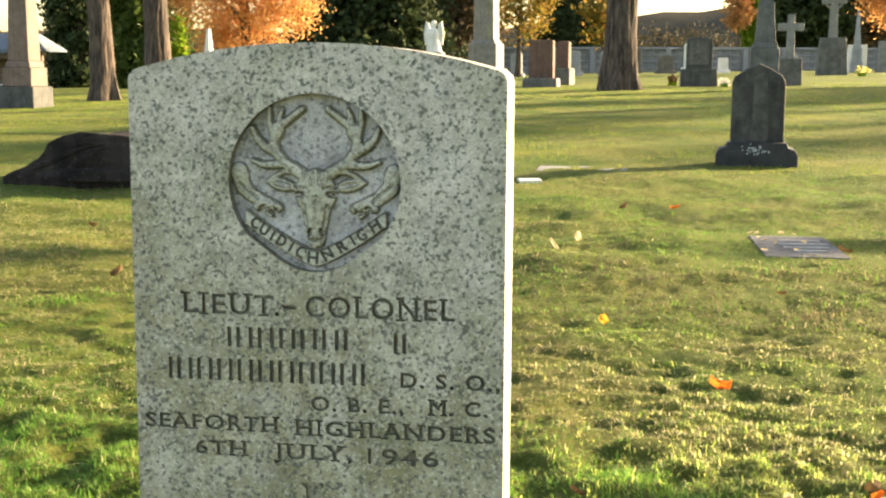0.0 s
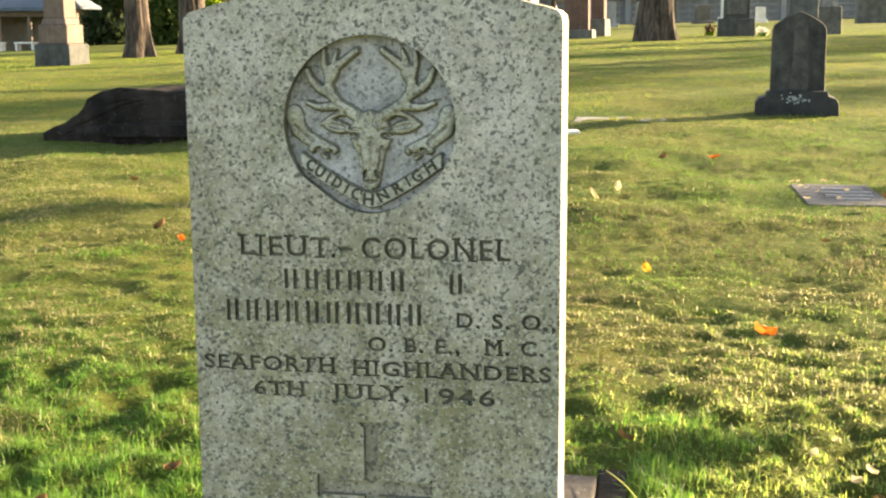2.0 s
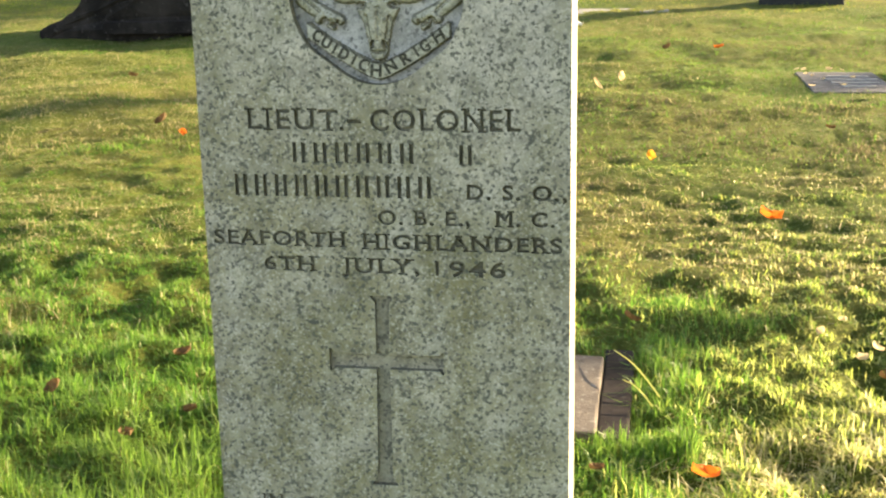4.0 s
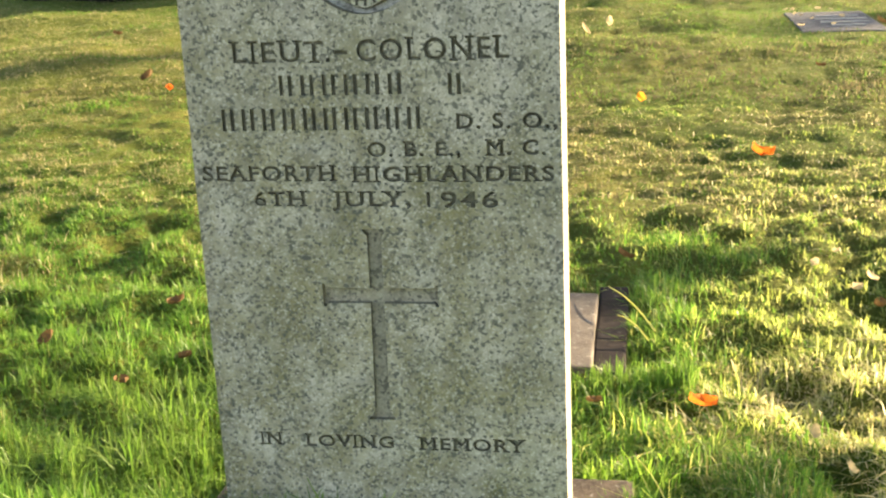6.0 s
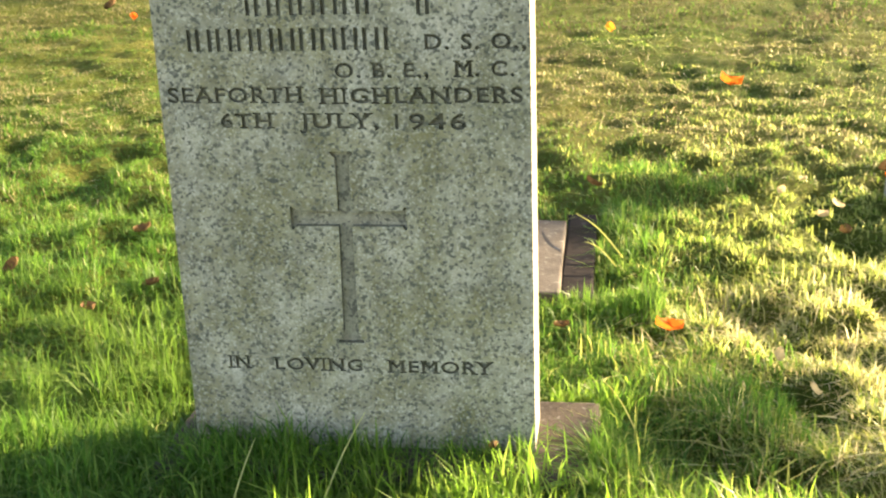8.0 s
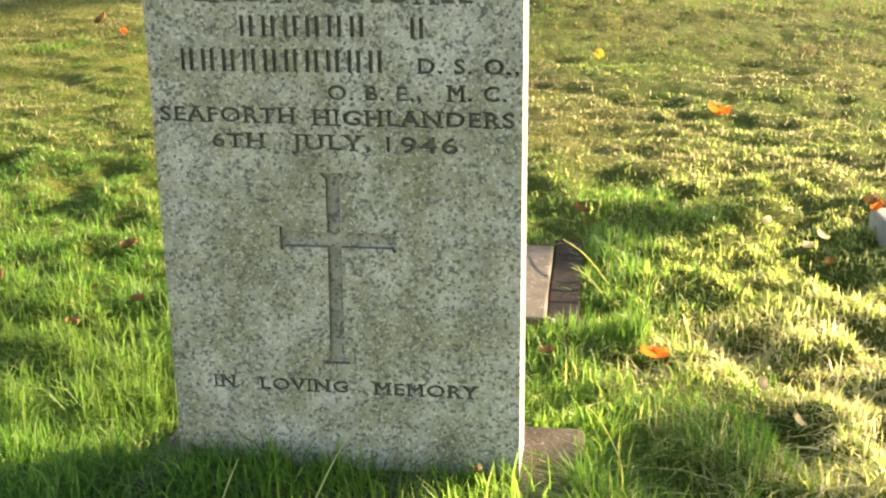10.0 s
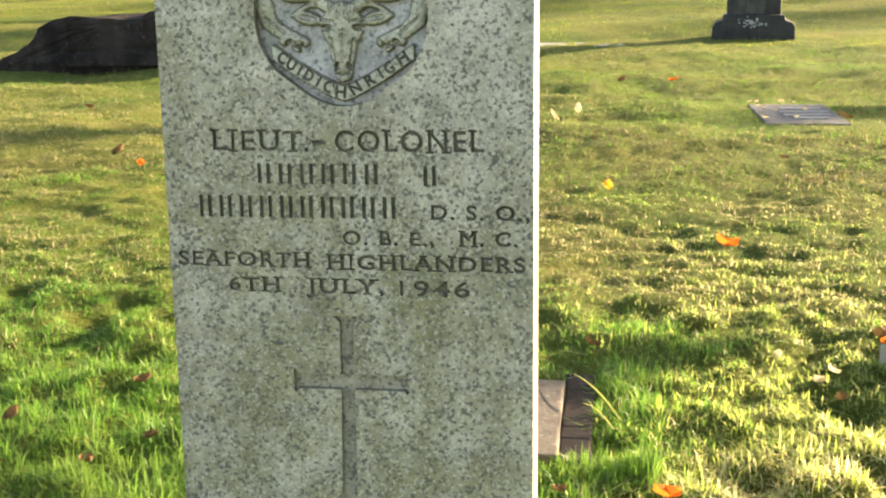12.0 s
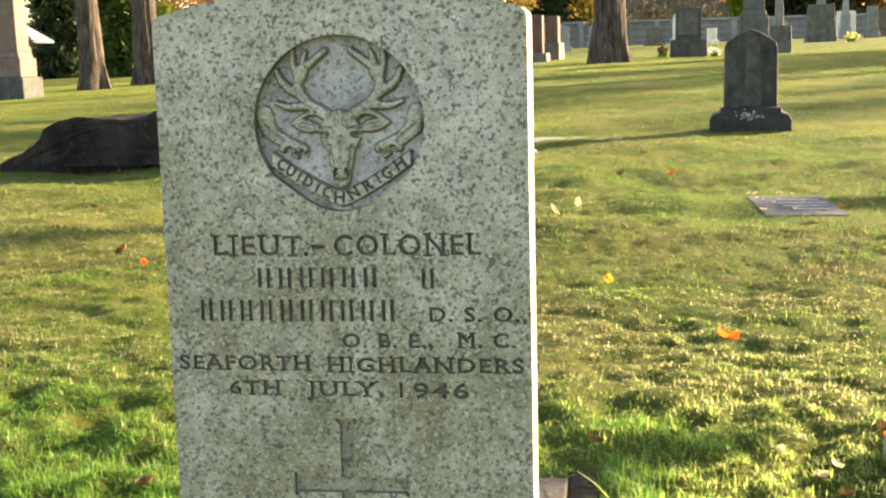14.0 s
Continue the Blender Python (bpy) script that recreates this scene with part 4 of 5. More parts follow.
def shelter():
    x0, x1, y = -31.0, -23.6, 48.0
    z = ground_z(-25, y) - 0.15
    h = thing("park_shelter", pose(0, y, z), "low beige shelter with a blue grey metal roof", "shelter")
    part("wall", block(x0 + 0.2, x1 - 0.5, 1.6, 1.8, -0.3, 1.75, 0.01), M_BEIGE, h)
    bm = bmesh.new()
    pts = [(x0, -0.3, 1.78), (x1, -0.3, 1.78), (x1 - 0.45, 1.4, 2.45), (x0 + 0.4, 1.4, 2.45), (x0, 3.0, 1.78), (x1, 3.0, 1.78)]
    lo = [bm.verts.new(p) for p in pts]
    hi = [bm.verts.new((p[0], p[1], p[2] + 0.08)) for p in pts]
    for f in ((0, 1, 2, 3), (3, 2, 5, 4)):
        bm.faces.new([hi[i] for i in f])
        bm.faces.new([lo[i] for i in f[::-1]])
    for f in ((1, 5, 2), (0, 3, 4)):
        bm.faces.new([hi[i] for i in f])
        bm.faces.new([lo[i] for i in f[::-1]])
    for i, k in ((0, 1), (1, 5), (5, 4), (4, 0)):
        bm.faces.new((lo[i], lo[k], hi[k], hi[i]))
    bmesh.ops.recalc_face_normals(bm, faces=bm.faces[:])
    part("roof", bm, M_ROOF, h)
    part("fascia", block(x0, x1, -0.36, -0.30, 1.70, 1.86, 0.008), M_ROOF, h)
    part("beam", block(x0 + 0.2, x1 - 0.3, -0.1, 0.05, 1.48, 1.70, 0.01), M_BROWNWOOD, h, "dark brown beam")
    for i in range(6):
        x = x0 + 0.4 + i * (x1 - x0 - 0.9) / 5
        part("post", block(x - 0.07, x + 0.07, -0.1, 0.05, -0.3, 1.48, 0.01), M_BROWNWOOD if i % 2 else M_BEIGE, h)
    for x in (-26.6, -25.2, -23.7):
        b = thing("bench", pose(x, y - 0.8, z), "white painted bench beside the shelter", "bench", "shelter benches")
        part("seat", block(-0.45, 0.45, -0.2, 0.2, 0.40, 0.46, 0.01), M_WHITE, b)
        for s in (-0.35, 0.35):
            part("leg", block(s - 0.05, s + 0.05, -0.18, 0.18, -0.2, 0.40, 0.01), M_WHITE, b)


shelter()


# ---- trees ----
def trunk_mesh(r, hgt, seed, lean=(0, 0), flare=1.38, ridges=True):
    rs = random.Random(seed)
    rings = []
    n, k = 28, 48
    for j in range(k + 1):
        f = j / k
        z = -0.3 + (hgt + 0.3) * f
        rad = r * (1 - 0.55 * f) * (1 + (flare - 1) * math.exp(-max(0, z) / (r * 1.7)))
        ring = []
        for i in range(n):
            a = 2 * math.pi * i / n
            q = noise.noise(Vector((math.cos(a) * 2.2, math.sin(a) * 2.2, z * 0.5 + seed * 7)))
            q2 = noise.noise(Vector((math.cos(a) * 7, math.sin(a) * 7, z * 1.6 + seed * 3))) if ridges else 0
            rr = rad * (1 + 0.10 * q + 0.10 * q2 + 0.16 * math.exp(-max(0, z) / (r * 1.6)) * math.sin(5 * a + seed))
            ring.append((rr * math.cos(a) + lean[0] * f * hgt + 0.08 * math.sin(z * 0.6 + seed), rr * math.sin(a) + lean[1] * f * hgt, z))
        rings.append(ring)
    return loft(rings)


def limb(p0, p1, r0, r1):
    d = (Vector(p1) - Vector(p0)).normalized()
    a = d.orthogonal().normalized()
    b = d.cross(a)
    rings = []
    for j in range(5):
        f = j / 4
        c = Vector(p0).lerp(Vector(p1), f) + Vector((0, 0, 0.12 * math.sin(f * math.pi)))
        r = r0 + (r1 - r0) * f
        rings.append([tuple(c + (a * math.cos(t) + b * math.sin(t)) * r) for t in [2 * math.pi * i / 8 for i in range(8)]])
    return loft(rings)


def leaf_cloud(centres, size, seed, per, spread):
    """Many small bent leaves round the given clump centres: vertices and faces."""
    rng = np.random.default_rng(seed)
    c = np.repeat(np.asarray(centres, float), per, 0)
    n = len(c)
    p = c + rng.normal(0, 1, (n, 3)) * np.asarray(spread)
    d1 = rng.normal(0, 1, (n, 3))
    d1 /= np.linalg.norm(d1, axis=1, keepdims=True)
    d2 = np.cross(d1, rng.normal(0, 1, (n, 3)))
    d2 /= np.linalg.norm(d2, axis=1, keepdims=True)
    s = (size * rng.uniform(0.6, 1.4, n))[:, None]
    v = np.stack([p - d1 * s, p + d2 * s * 0.55, p + d1 * s, p - d2 * s * 0.55], 1).reshape(-1, 3)
    return v, np.arange(n * 4).reshape(n, 4)


def crown_centres(kind, cx, cz, rx, rz, count, seed):
    rs = random.Random(seed)
    out = []
    while len(out) < count:
        a, f = rs.uniform(0, 2 * math.pi), rs.random()
        if kind == "cone":
            z = f**1.25
            r = rx * (1 - z) ** 0.75 * (0.55 + 0.45 * rs.random()) * (1 + 0.25 * math.sin(5 * a + 9 * z + seed))
            out.append((cx + r * math.cos(a), r * math.sin(a), cz + rz * z))
        elif kind == "column":
            r = rx * (0.6 + 0.4 * rs.random()) * (1 - max(0, f - 0.75) * 3.0) * (1 + 0.12 * math.sin(4 * a + 7 * f + seed))
            out.append((cx + r * math.cos(a), r * math.sin(a), cz + rz * f))
        else:
            v = Vector((rs.uniform(-1, 1), rs.uniform(-1, 1), rs.uniform(-1, 1)))
            if 0.35 < v.length < 1 and noise.noise(v * 2.3 + Vector((seed, 0, 0))) > -0.18:
                out.append((cx + v.x * rx, v.y * rx, cz + v.z * rz))
    return out


def tree(x, y, label, leaf, r=0.3, hgt=9.0, kind="round", cz=6.0, rx=3.0, rz=3.5, clumps=90, per=34, size=0.16, spread=0.45, seed=1, lean=(0, 0), category="tree"):
    t = thing("tree", pose(x, y, ground_z(x, y)), label, category)
    bms = [trunk_mesh(r, hgt, seed, lean)]
    rs = random.Random(seed)
    if kind == "round":
        for i in range(7):
            a = 2 * math.pi * i / 7 + rs.random()
            z0 = min(hgt * 0.95, max(hgt * 0.35, cz - rz * 0.75)) + rs.uniform(0, rz * 0.4)
            f = z0 / hgt
            bms.append(limb((lean[0] * z0, lean[1] * z0, z0), (lean[0] * z0 + math.cos(a) * rx * 0.75, lean[1] * z0 + math.sin(a) * rx * 0.75, z0 + rs.uniform(0.4, rz * 0.7)), r * 0.38, r * 0.08))
    part("trunk", merge(*bms), M_BARK, t)
    cs = crown_centres(kind, lean[0] * cz, cz, rx, rz, clumps, seed)
    v, f = leaf_cloud(cs, size, seed, per, (spread, spread, spread * 0.8))
    soup("crown", v, f, leaf, t)
    return t


tree(-11.80, 27.0, "tall old tree with a straight furrowed trunk", M_OLIVE, 0.27, 14, cz=12.5, rx=4, rz=4, clumps=80, per=40, size=0.2, seed=2)
tree(-11.52, 30.0, "old tree with a bare reddish furrowed trunk", M_OLIVE, 0.32, 14, cz=13, rx=4, rz=4, clumps=80, per=40, size=0.2, seed=3, lean=(0.01, 0))
tree(0.22, 27.0, "thick old tree trunk with roots flaring into grass", M_OLIVE, 0.35, 15, cz=14, rx=5, rz=4.5, clumps=100, per=40, size=0.2, seed=4, lean=(0.0, 0))
tree(-27.0, 60.0, "dense dark green cedar down to the ground", M_CEDAR, 0.3, 8, "column", 0.1, 1.5, 11, 300, 60, 0.17, 0.30, 5)
tree(-19.6, 50.0, "dense green cedar behind bare trunks", M_GREENCEDAR, 0.3, 8, "column", 0.1, 1.5, 11, 340, 60, 0.15, 0.30, 6)
tree(-17.15, 47.0, "small bright green cedar with sunlight put into its leaf colour", M_LITCEDAR, 0.08, 2, "column", 0.2, 0.26, 2.5, 90, 60, 0.05, 0.09, 7)
tree(-12.9, 42.0, "broad maple with glowing orange autumn leaves", M_ORANGE, 0.22, 5.5, "round", 3.6, 2.5, 2.6, 330, 110, 0.052, 0.30, 8)
tree(-15.1, 75.0, "huge dark conifer with branches to the ground", M_CEDAR, 0.5, 13, "cone", 0.3, 5.0, 17, 640, 60, 0.23, 0.48, 9)
tree(-11.4, 88.0, "brown autumn tree behind the graves", M_BROWNLEAF, 0.3, 7, "round", 5.0, 3.0, 4.2, 200, 60, 0.17, 0.5, 10)
tree(-5.0, 62.0, "small olive and orange autumn tree", M_OLIVE, 0.14, 4.5, "round", 3.6, 1.6, 1.9, 60, 50, 0.10, 0.28, 11)
tree(-3.7, 84.0, "dark green conifer behind the niche wall", M_CEDAR, 0.3, 9, "column", 0.2, 1.8, 12, 320, 60, 0.18, 0.35, 12)
tree(-1.2, 72.0, "thin olive autumn tree with gaps in its crown", M_OLIVE, 0.12, 4.0, "round", 3.6, 1.2, 1.8, 46, 30, 0.16, 0.3, 13)
tree(7.5, 86.0, "small orange autumn tree over the wall", M_ORANGE, 0.1, 3.5, "round", 3.9, 0.9, 1.2, 40, 30, 0.16, 0.25, 14)
tree(8.6, 87.0, "narrow green cypress behind the wall", M_LITCEDAR, 0.1, 4, "column", 0.2, 0.6, 5.5, 70, 34, 0.18, 0.2, 15)
tree(12.5, 95.0, "dark leafy tree behind the niche wall", M_CEDAR, 0.4, 9, "round", 5.0, 3.6, 4.6, 340, 50, 0.22, 0.6, 16)
tree(18.0, 97.0, "dark brownish tree behind the niche wall", M_BROWNLEAF, 0.4, 9, "round", 5.0, 3.6, 4.6, 300, 50, 0.22, 0.6, 17)
tree(13.3, 62.0, "golden orange autumn tree in sunlight", M_ORANGE, 0.2, 5, "round", 4.3, 2.1, 2.4, 170, 90, 0.07, 0.32, 18)
# Trees out of view, set so that their shadows stripe the lawn.
for i, (px, py, far, c, rz, clumps) in enumerate(((0.0, 12.0, 72, 3.0, 3.4, 10), (0.0, 18.5, 80, 2.6, 2.2, 12), (5.0, 25.0, 76, 2.2, 2.2, 9), (-7.5, 9.0, 70, 3.0, 3.0, 12))):
    x, y = px + far * math.sin(radians(SUN_AZ)), py + far * math.cos(radians(SUN_AZ))
    top = far * math.tan(radians(SUN_EL)) - ground_z(x, y)
    tree(x, y, "unseen tall thinning tree whose shadow stripes the lawn", M_OLIVE, 0.30, top, "round", top, c, rz, clumps, 110 if clumps > 6 else 60, 0.20, 0.42 if clumps > 6 else 0.28, 30 + i)
# Unseen slim trees, added to throw two strips of shade.
for i, (px, py, far) in enumerate(((-1.6, 3.85, 20.0), (1.75, 5.0, 19.0))):
    x, y = px + far * math.sin(radians(SUN_AZ)), py + far * math.cos(radians(SUN_AZ))
    top = far * math.tan(radians(SUN_EL)) - ground_z(x, y)
    tree(x, y, "unseen slim tree added to shade a strip of lawn", M_OLIVE, 0.05, top, "round", top, 0.15, 0.27, 34, 70, 0.055, 0.05, 50 + i)
# Saplings nobody sees, added for two small shadows on the turf.
for px, py, far, c, rz, seed in ((0.305, 0.900, 6.0, 0.092, 0.070, 60), (0.36, 0.03, 5.0, 0.095, 0.022, 62)):
    x, y = px + far * math.sin(radians(SUN_AZ)), py + far * math.cos(radians(SUN_AZ))
    top = far * math.tan(radians(SUN_EL)) - ground_z(x, y)
    tree(x, y, "unseen low sapling added to shade a patch of turf", M_OLIVE, 0.007, top, "round", top, c, rz, 40, 30, 0.016, 0.012, seed, category="sapling")
# Stands outside the view, added for its trunk's shadow across the lawn.
tree(9.8, 25.0, "unseen old tree added to shade the lawn", M_OLIVE, 0.30, 12, "round", 11.0, 2.6, 2.4, 50, 40, 0.20, 0.45, 37)


def far_woods():
    rng = np.random.default_rng(5)
    cs = []
    for i in range(900):
        x = rng.uniform(-150, 150)
        top = 3.1 + 0.8 * math.sin(x * 0.09 + 1) + 0.5 * math.sin(x * 0.31) + (0.8 if x > 12 else 0)
        cs.append((x, 128 + rng.uniform(-4, 8), rng.uniform(0.3, 1.0) * top))
    v, f = leaf_cloud(cs, 0.17, 6, 95, (1.2, 1.0, 0.7))
    ob = soup("far_woodland", v, f, M_FARWOOD)
    tagged(ob, "distant brownish autumn woodland along the horizon", "woodland", kind="stuff")


far_woods()


def far_hill():
    """The low wooded rise behind everything."""
    xs, ts = np.linspace(-420, 420, 169), np.linspace(0, 1, 9)
    X, T = np.meshgrid(xs, ts)
    crest_z = 7.3 + 1.6 * np.sin(X * 0.021 + 0.6) + 0.8 * np.sin(X * 0.063) + 2.6 / (1 + np.exp(-(X - 22) * 0.12)) + 0.35 * np.sin(X * 0.41)
    Z = crest_z * np.sin(T * math.pi) ** 0.8 - 0.4
    Y = 150 + 60 * T
    n, m = X.shape
    idx = np.arange(n * m).reshape(n, m)
    q = np.stack([idx[:-1, :-1], idx[:-1, 1:], idx[1:, 1:], idx[1:, :-1]], -1).reshape(-1, 4)
    ob = soup("hill", np.stack([X, Y, Z], -1).reshape(-1, 3), q, M_HILL)
    ob.data.polygons.foreach_set("use_smooth", np.ones(len(q), bool))
    tagged(ob, "low wooded rise in the hazy distance", "hill", kind="structure")


far_hill()


# ---- grass, leaves and flowers ----
def blades(name, x, y, hgt, width, seed, mat, label, lean=0.5):
    """One bent blade at each place: two segments, tapering to a tip."""
    rng = np.random.default_rng(seed)
    n = len(x)
    a = rng.uniform(0, 2 * np.pi, n)
    b = rng.uniform(0, 2 * np.pi, n)
    z = height(x, y) + lumps(x, y) - 0.014
    base = np.stack([x, y, z], -1)
    side = np.stack([np.cos(a), np.sin(a), np.zeros(n)], -1) * (width / 2)[:, None]
    ln = np.abs(rng.normal(0, lean, n))
    out = np.stack([np.cos(b) - 0.25, np.sin(b), np.zeros(n)], -1)
    bow = np.minimum(ln, 2.0)
    mid = base + out * (hgt * ln * 0.36)[:, None] + np.stack([0 * x, 0 * x, hgt * (0.62 - 0.12 * bow)], -1)
    tip = base + out * (hgt * ln * 1.0)[:, None] + np.stack([0 * x, 0 * x, hgt * (1.0 - 0.36 * bow)], -1)
    v = np.stack([base - side, base + side, mid + side * 0.8, mid - side * 0.8, tip], 1).reshape(-1, 3)
    k = np.arange(n) * 5
    f = np.concatenate([np.stack([k, k + 1, k + 2], -1), np.stack([k, k + 2, k + 3], -1), np.stack([k + 3, k + 2, k + 4], -1)])
    ob = soup(name, v, f, mat)
    tagged(ob, label, "grass", kind="stuff")


def scatter(n, y0, y1, seed, power=1.0):
    rng = np.random.default_rng(seed)
    y = y0 + (y1 - y0) * rng.random(n) ** power
    lo, hi = 0.15 - 0.56 * (y + 1.35), 0.45 + 0.25 * (y + 1.35)
    return lo + (hi - lo) * rng.random(n), y, rng


def smooth_field(x, y, s, seed):
    """A patchy random field about 0.5."""
    return np.clip(0.5 + 1.1 * (turf_noise(x, y, 0.30 * s, 10 + seed) - 0.5) + 0.7 * (turf_noise(x, y, 0.8 * s, 20 + seed) - 0.5), 0, 1)


def free_of(x, y):
    """Places not covered by stones, nor worn bare."""
    a = (np.abs(x) < 0.195) & (y > -0.004) & (y < 0.08)
    b = (x > -0.228) & (x < 0.250) & (y > -0.078) & (y < 0.118) & ((x > 0.185) | (x < -0.185) | (y > -0.02)) & (np.sin(x * 7919.0 + y * 4421.0) < 0.985 - 0.9 * (x > 0.225))
    c = (x > -0.2) & (x < 0.245) & (y > 0.475) & (y < 0.80)
    d = (np.abs(x - 1.072) < 0.18) & (np.abs(y - 4.54) < 0.34)
    d |= (x > 0.765) & (x < 1.15) & (np.abs(y - 0.93) < 0.10)
    for sx, sy, rx, ry, _ in PITS:
        d |= (np.hypot((x - sx) / rx, (y - sy) / ry) < 0.45 + 0.7 * smooth_field(x, y, 45, 1)) & (np.sin(x * 9173.0 + y * 5417.0) < 0.6)
    return ~(a | b | c | d)


def tufts(n, y0, y1, seed, count, sigma, power=1.0):
    """Places gathered partly into tufts, with each one's tuft number, or -1."""
    x, y, rng = scatter(n, y0, y1, seed, power)
    cx, cy, _ = scatter(count, y0, y1, seed + 200, power)
    pick = rng.integers(0, count, n)
    inside = rng.random(n) < 0.6
    x = np.where(inside, cx[pick] + rng.normal(0, sigma, n), x)
    y = np.where(inside, cy[pick] + rng.normal(0, sigma, n), y)
    return x, y, np.where(inside, pick, -1), rng


def build_grass():
    x, y, pick, rng = tufts(440000, -0.75, 2.6, 11, 9000, 0.014)
    n = len(x)
    tuft = pick >= 0
    vigour = np.where(tuft, 0.55 + 1.1 * rng.random(9000)[pick] ** 1.5, 0.7)
    tone = np.where(tuft, 0.6 * rng.random(9000)[pick] + 0.4 * rng.random(n), rng.random(n))
    f, f2 = smooth_field(x, y, 4.0, 1.0), smooth_field(x, y, 11.0, 2.5)
    tall = np.exp(-((np.abs(x) - 0.26) / 0.20) ** 2) * np.exp(-((y - 0.02) / 0.34) ** 2)
    left = 1 / (1 + np.exp((x + 0.05 + 0.25 * y) * 7)) / (1 + np.exp((y - 0.75) * 4.5))
    dry = (0.22 + 0.78 * np.exp(-((np.maximum(0, y - 0.4) / 0.95) ** 2))) / (1 + np.exp(-(x - 0.46 + 0.16 * y) * 10))
    bare = (f2 > 0.84) & (dry > 0.5)
    keep = free_of(x, y) & (rng.random(n) < 0.25 + 0.55 * f + 0.35 * left + 0.4 * tall + 0.3 * dry) & ~(bare & (rng.random(n) < 0.75))
    r = rng.random(n)
    h = vigour * (0.009 + 0.014 * r + 0.010 * f2 * r + 0.018 * tall * r + 0.013 * left * r) * (1 - 0.18 * dry) * (1 - 0.5 * np.clip((y - 0.6) / 1.1, 0, 1))
    w = rng.uniform(0.0012, 0.0030, n) * (1 - 0.25 * left)
    straw = tone < np.clip(0.15 + 0.36 * dry + 0.7 * (f - 0.5) + 0.4 * (f2 - 0.5) - 0.32 * tall - 0.42 * left + 0.10 * np.clip(y - 0.7, 0, 2), 0.03, 0.75)
    # Blades of the dry patch that take the colours brightened for sun.
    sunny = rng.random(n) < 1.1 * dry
    worn = 0.62 * np.clip((y - 0.75) / 0.7, 0, 1) * np.clip(1.9 * f2 - 0.45, 0, 1) / (1 + np.exp(-(x + 0.25) * 6))
    short = rng.random(n) < np.clip((y - 1.0) / 1.6, 0, 1)
    brown = keep & (rng.random(n) < worn * (1 - dry))
    keep = keep & ~brown
    for sel, hs, ws, seed, mat, lean, label in ((keep & ~straw & ~sunny & ~short, 1.0, 1.0, 12, M_BLADE, 1.35, "long green grass blades round the headstone"),
                                                (keep & ~straw & sunny, 1.1, 1.0, 24, M_PALE, 1.45, "pale green grass with sunlight put into its colour"),
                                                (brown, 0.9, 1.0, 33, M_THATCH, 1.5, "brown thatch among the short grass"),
                                                (keep & straw & sunny, 1.1, 0.9, 17, M_STRAW_SUN, 1.85, "dry pale grass with sunlight put into its colour"),
                                                (keep & ~straw & ~sunny & short, 1.0, 1.0, 41, M_SHORT, 2.0, "short green grass behind the headstone"),
                                                (keep & straw & ~sunny & short, 1.0, 0.9, 42, M_MIDSTRAW, 2.2, "short dry grass behind the headstone"),
                                                (keep & straw & ~sunny & ~short, 1.0, 0.9, 25, M_STRAW, 1.6, "dry straw coloured grass among the green")):
        blades("grass" if mat in (M_BLADE, M_PALE, M_SHORT) else "dry_grass", x[sel], y[sel], h[sel] * hs, w[sel] * ws, seed, mat, label, lean)
    x, y, pick, rng = tufts(270000, 2.6, 8.5, 13, 9000, 0.03, 1.1)
    n = len(x)
    tuft = pick >= 0
    vigour = np.where(tuft, 0.5 + 1.3 * rng.random(9000)[pick] ** 1.5, 0.7)
    tone = np.where(tuft, 0.6 * rng.random(9000)[pick] + 0.4 * rng.random(n), rng.random(n))
    f, f2 = smooth_field(x, y, 2.4, 4.0), smooth_field(x, y, 7.0, 1.5)
    keep = free_of(x, y) & (rng.random(n) < 0.25 + 0.5 * f + 0.4 * f2)
    h = vigour * (0.007 + 0.014 * rng.random(n) * (0.3 + f2))
    w = rng.uniform(0.002, 0.0042, n)
    pale_side = 1 / (1 + np.exp((x + 0.5) * 4))
    straw = tone < np.clip(0.38 + 0.9 * (f - 0.5) + 0.22 * pale_side, 0.06, 0.8)
    brown = rng.random(n) < 0.55 * np.exp(-(((x - 0.35) / 0.8) ** 2) - ((y - 3.05) / 0.65) ** 2) + 0.30 * (f2 > 0.58) * (1 - pale_side)
    a, b, c = keep & ~straw & ~brown, keep & straw & ~brown, keep & brown
    blades("grass", x[a], y[a], h[a], w[a], 14, M_SHORT, "short uneven green lawn grass", 1.15)
    blades("dry_grass", x[b], y[b], h[b], w[b], 18, M_MIDSTRAW, "short straw coloured lawn grass", 1.5)
    blades("dry_grass", x[c], y[c], h[c], w[c], 27, M_THATCH, "brown thatch in worn patches of lawn", 1.3)
    x, y, rng = scatter(130000, 8.5, 34.0, 15, 1.2)
    f, f2, f3 = smooth_field(x, y, 1.2, 3.0), smooth_field(x, y, 7.0, 5.0), smooth_field(x, y * 1.6, 2.2, 7.0)
    keep = rng.random(len(x)) < 0.25 + 0.8 * f
    h = (0.006 + 0.016 * rng.random(len(x))) * (0.3 + 1.5 * f2)
    w = 0.0006 * y * rng.uniform(0.6, 1.3, len(x))
    straw = rng.random(len(x)) < np.clip(1.7 * (f3 - 0.42), 0.02, 0.5)
    for sel, seed, mat, name, label in ((keep & ~straw, 16, M_FARGRASS, "grass", "distant lawn grass tufts"), (keep & straw, 31, M_FARSTRAW, "dry_grass", "distant patches of dry lawn grass")):
        blades(name, x[sel], y[sel], h[sel], w[sel], seed, mat, label, 1.1)
    rng = np.random.default_rng(28)
    x, y = rng.normal(0, 7.0, 60000), rng.normal(1.0, 7.0, 60000)
    lo, hi = 0.15 - 0.56 * (y + 1.35), 0.45 + 0.25 * (y + 1.35)
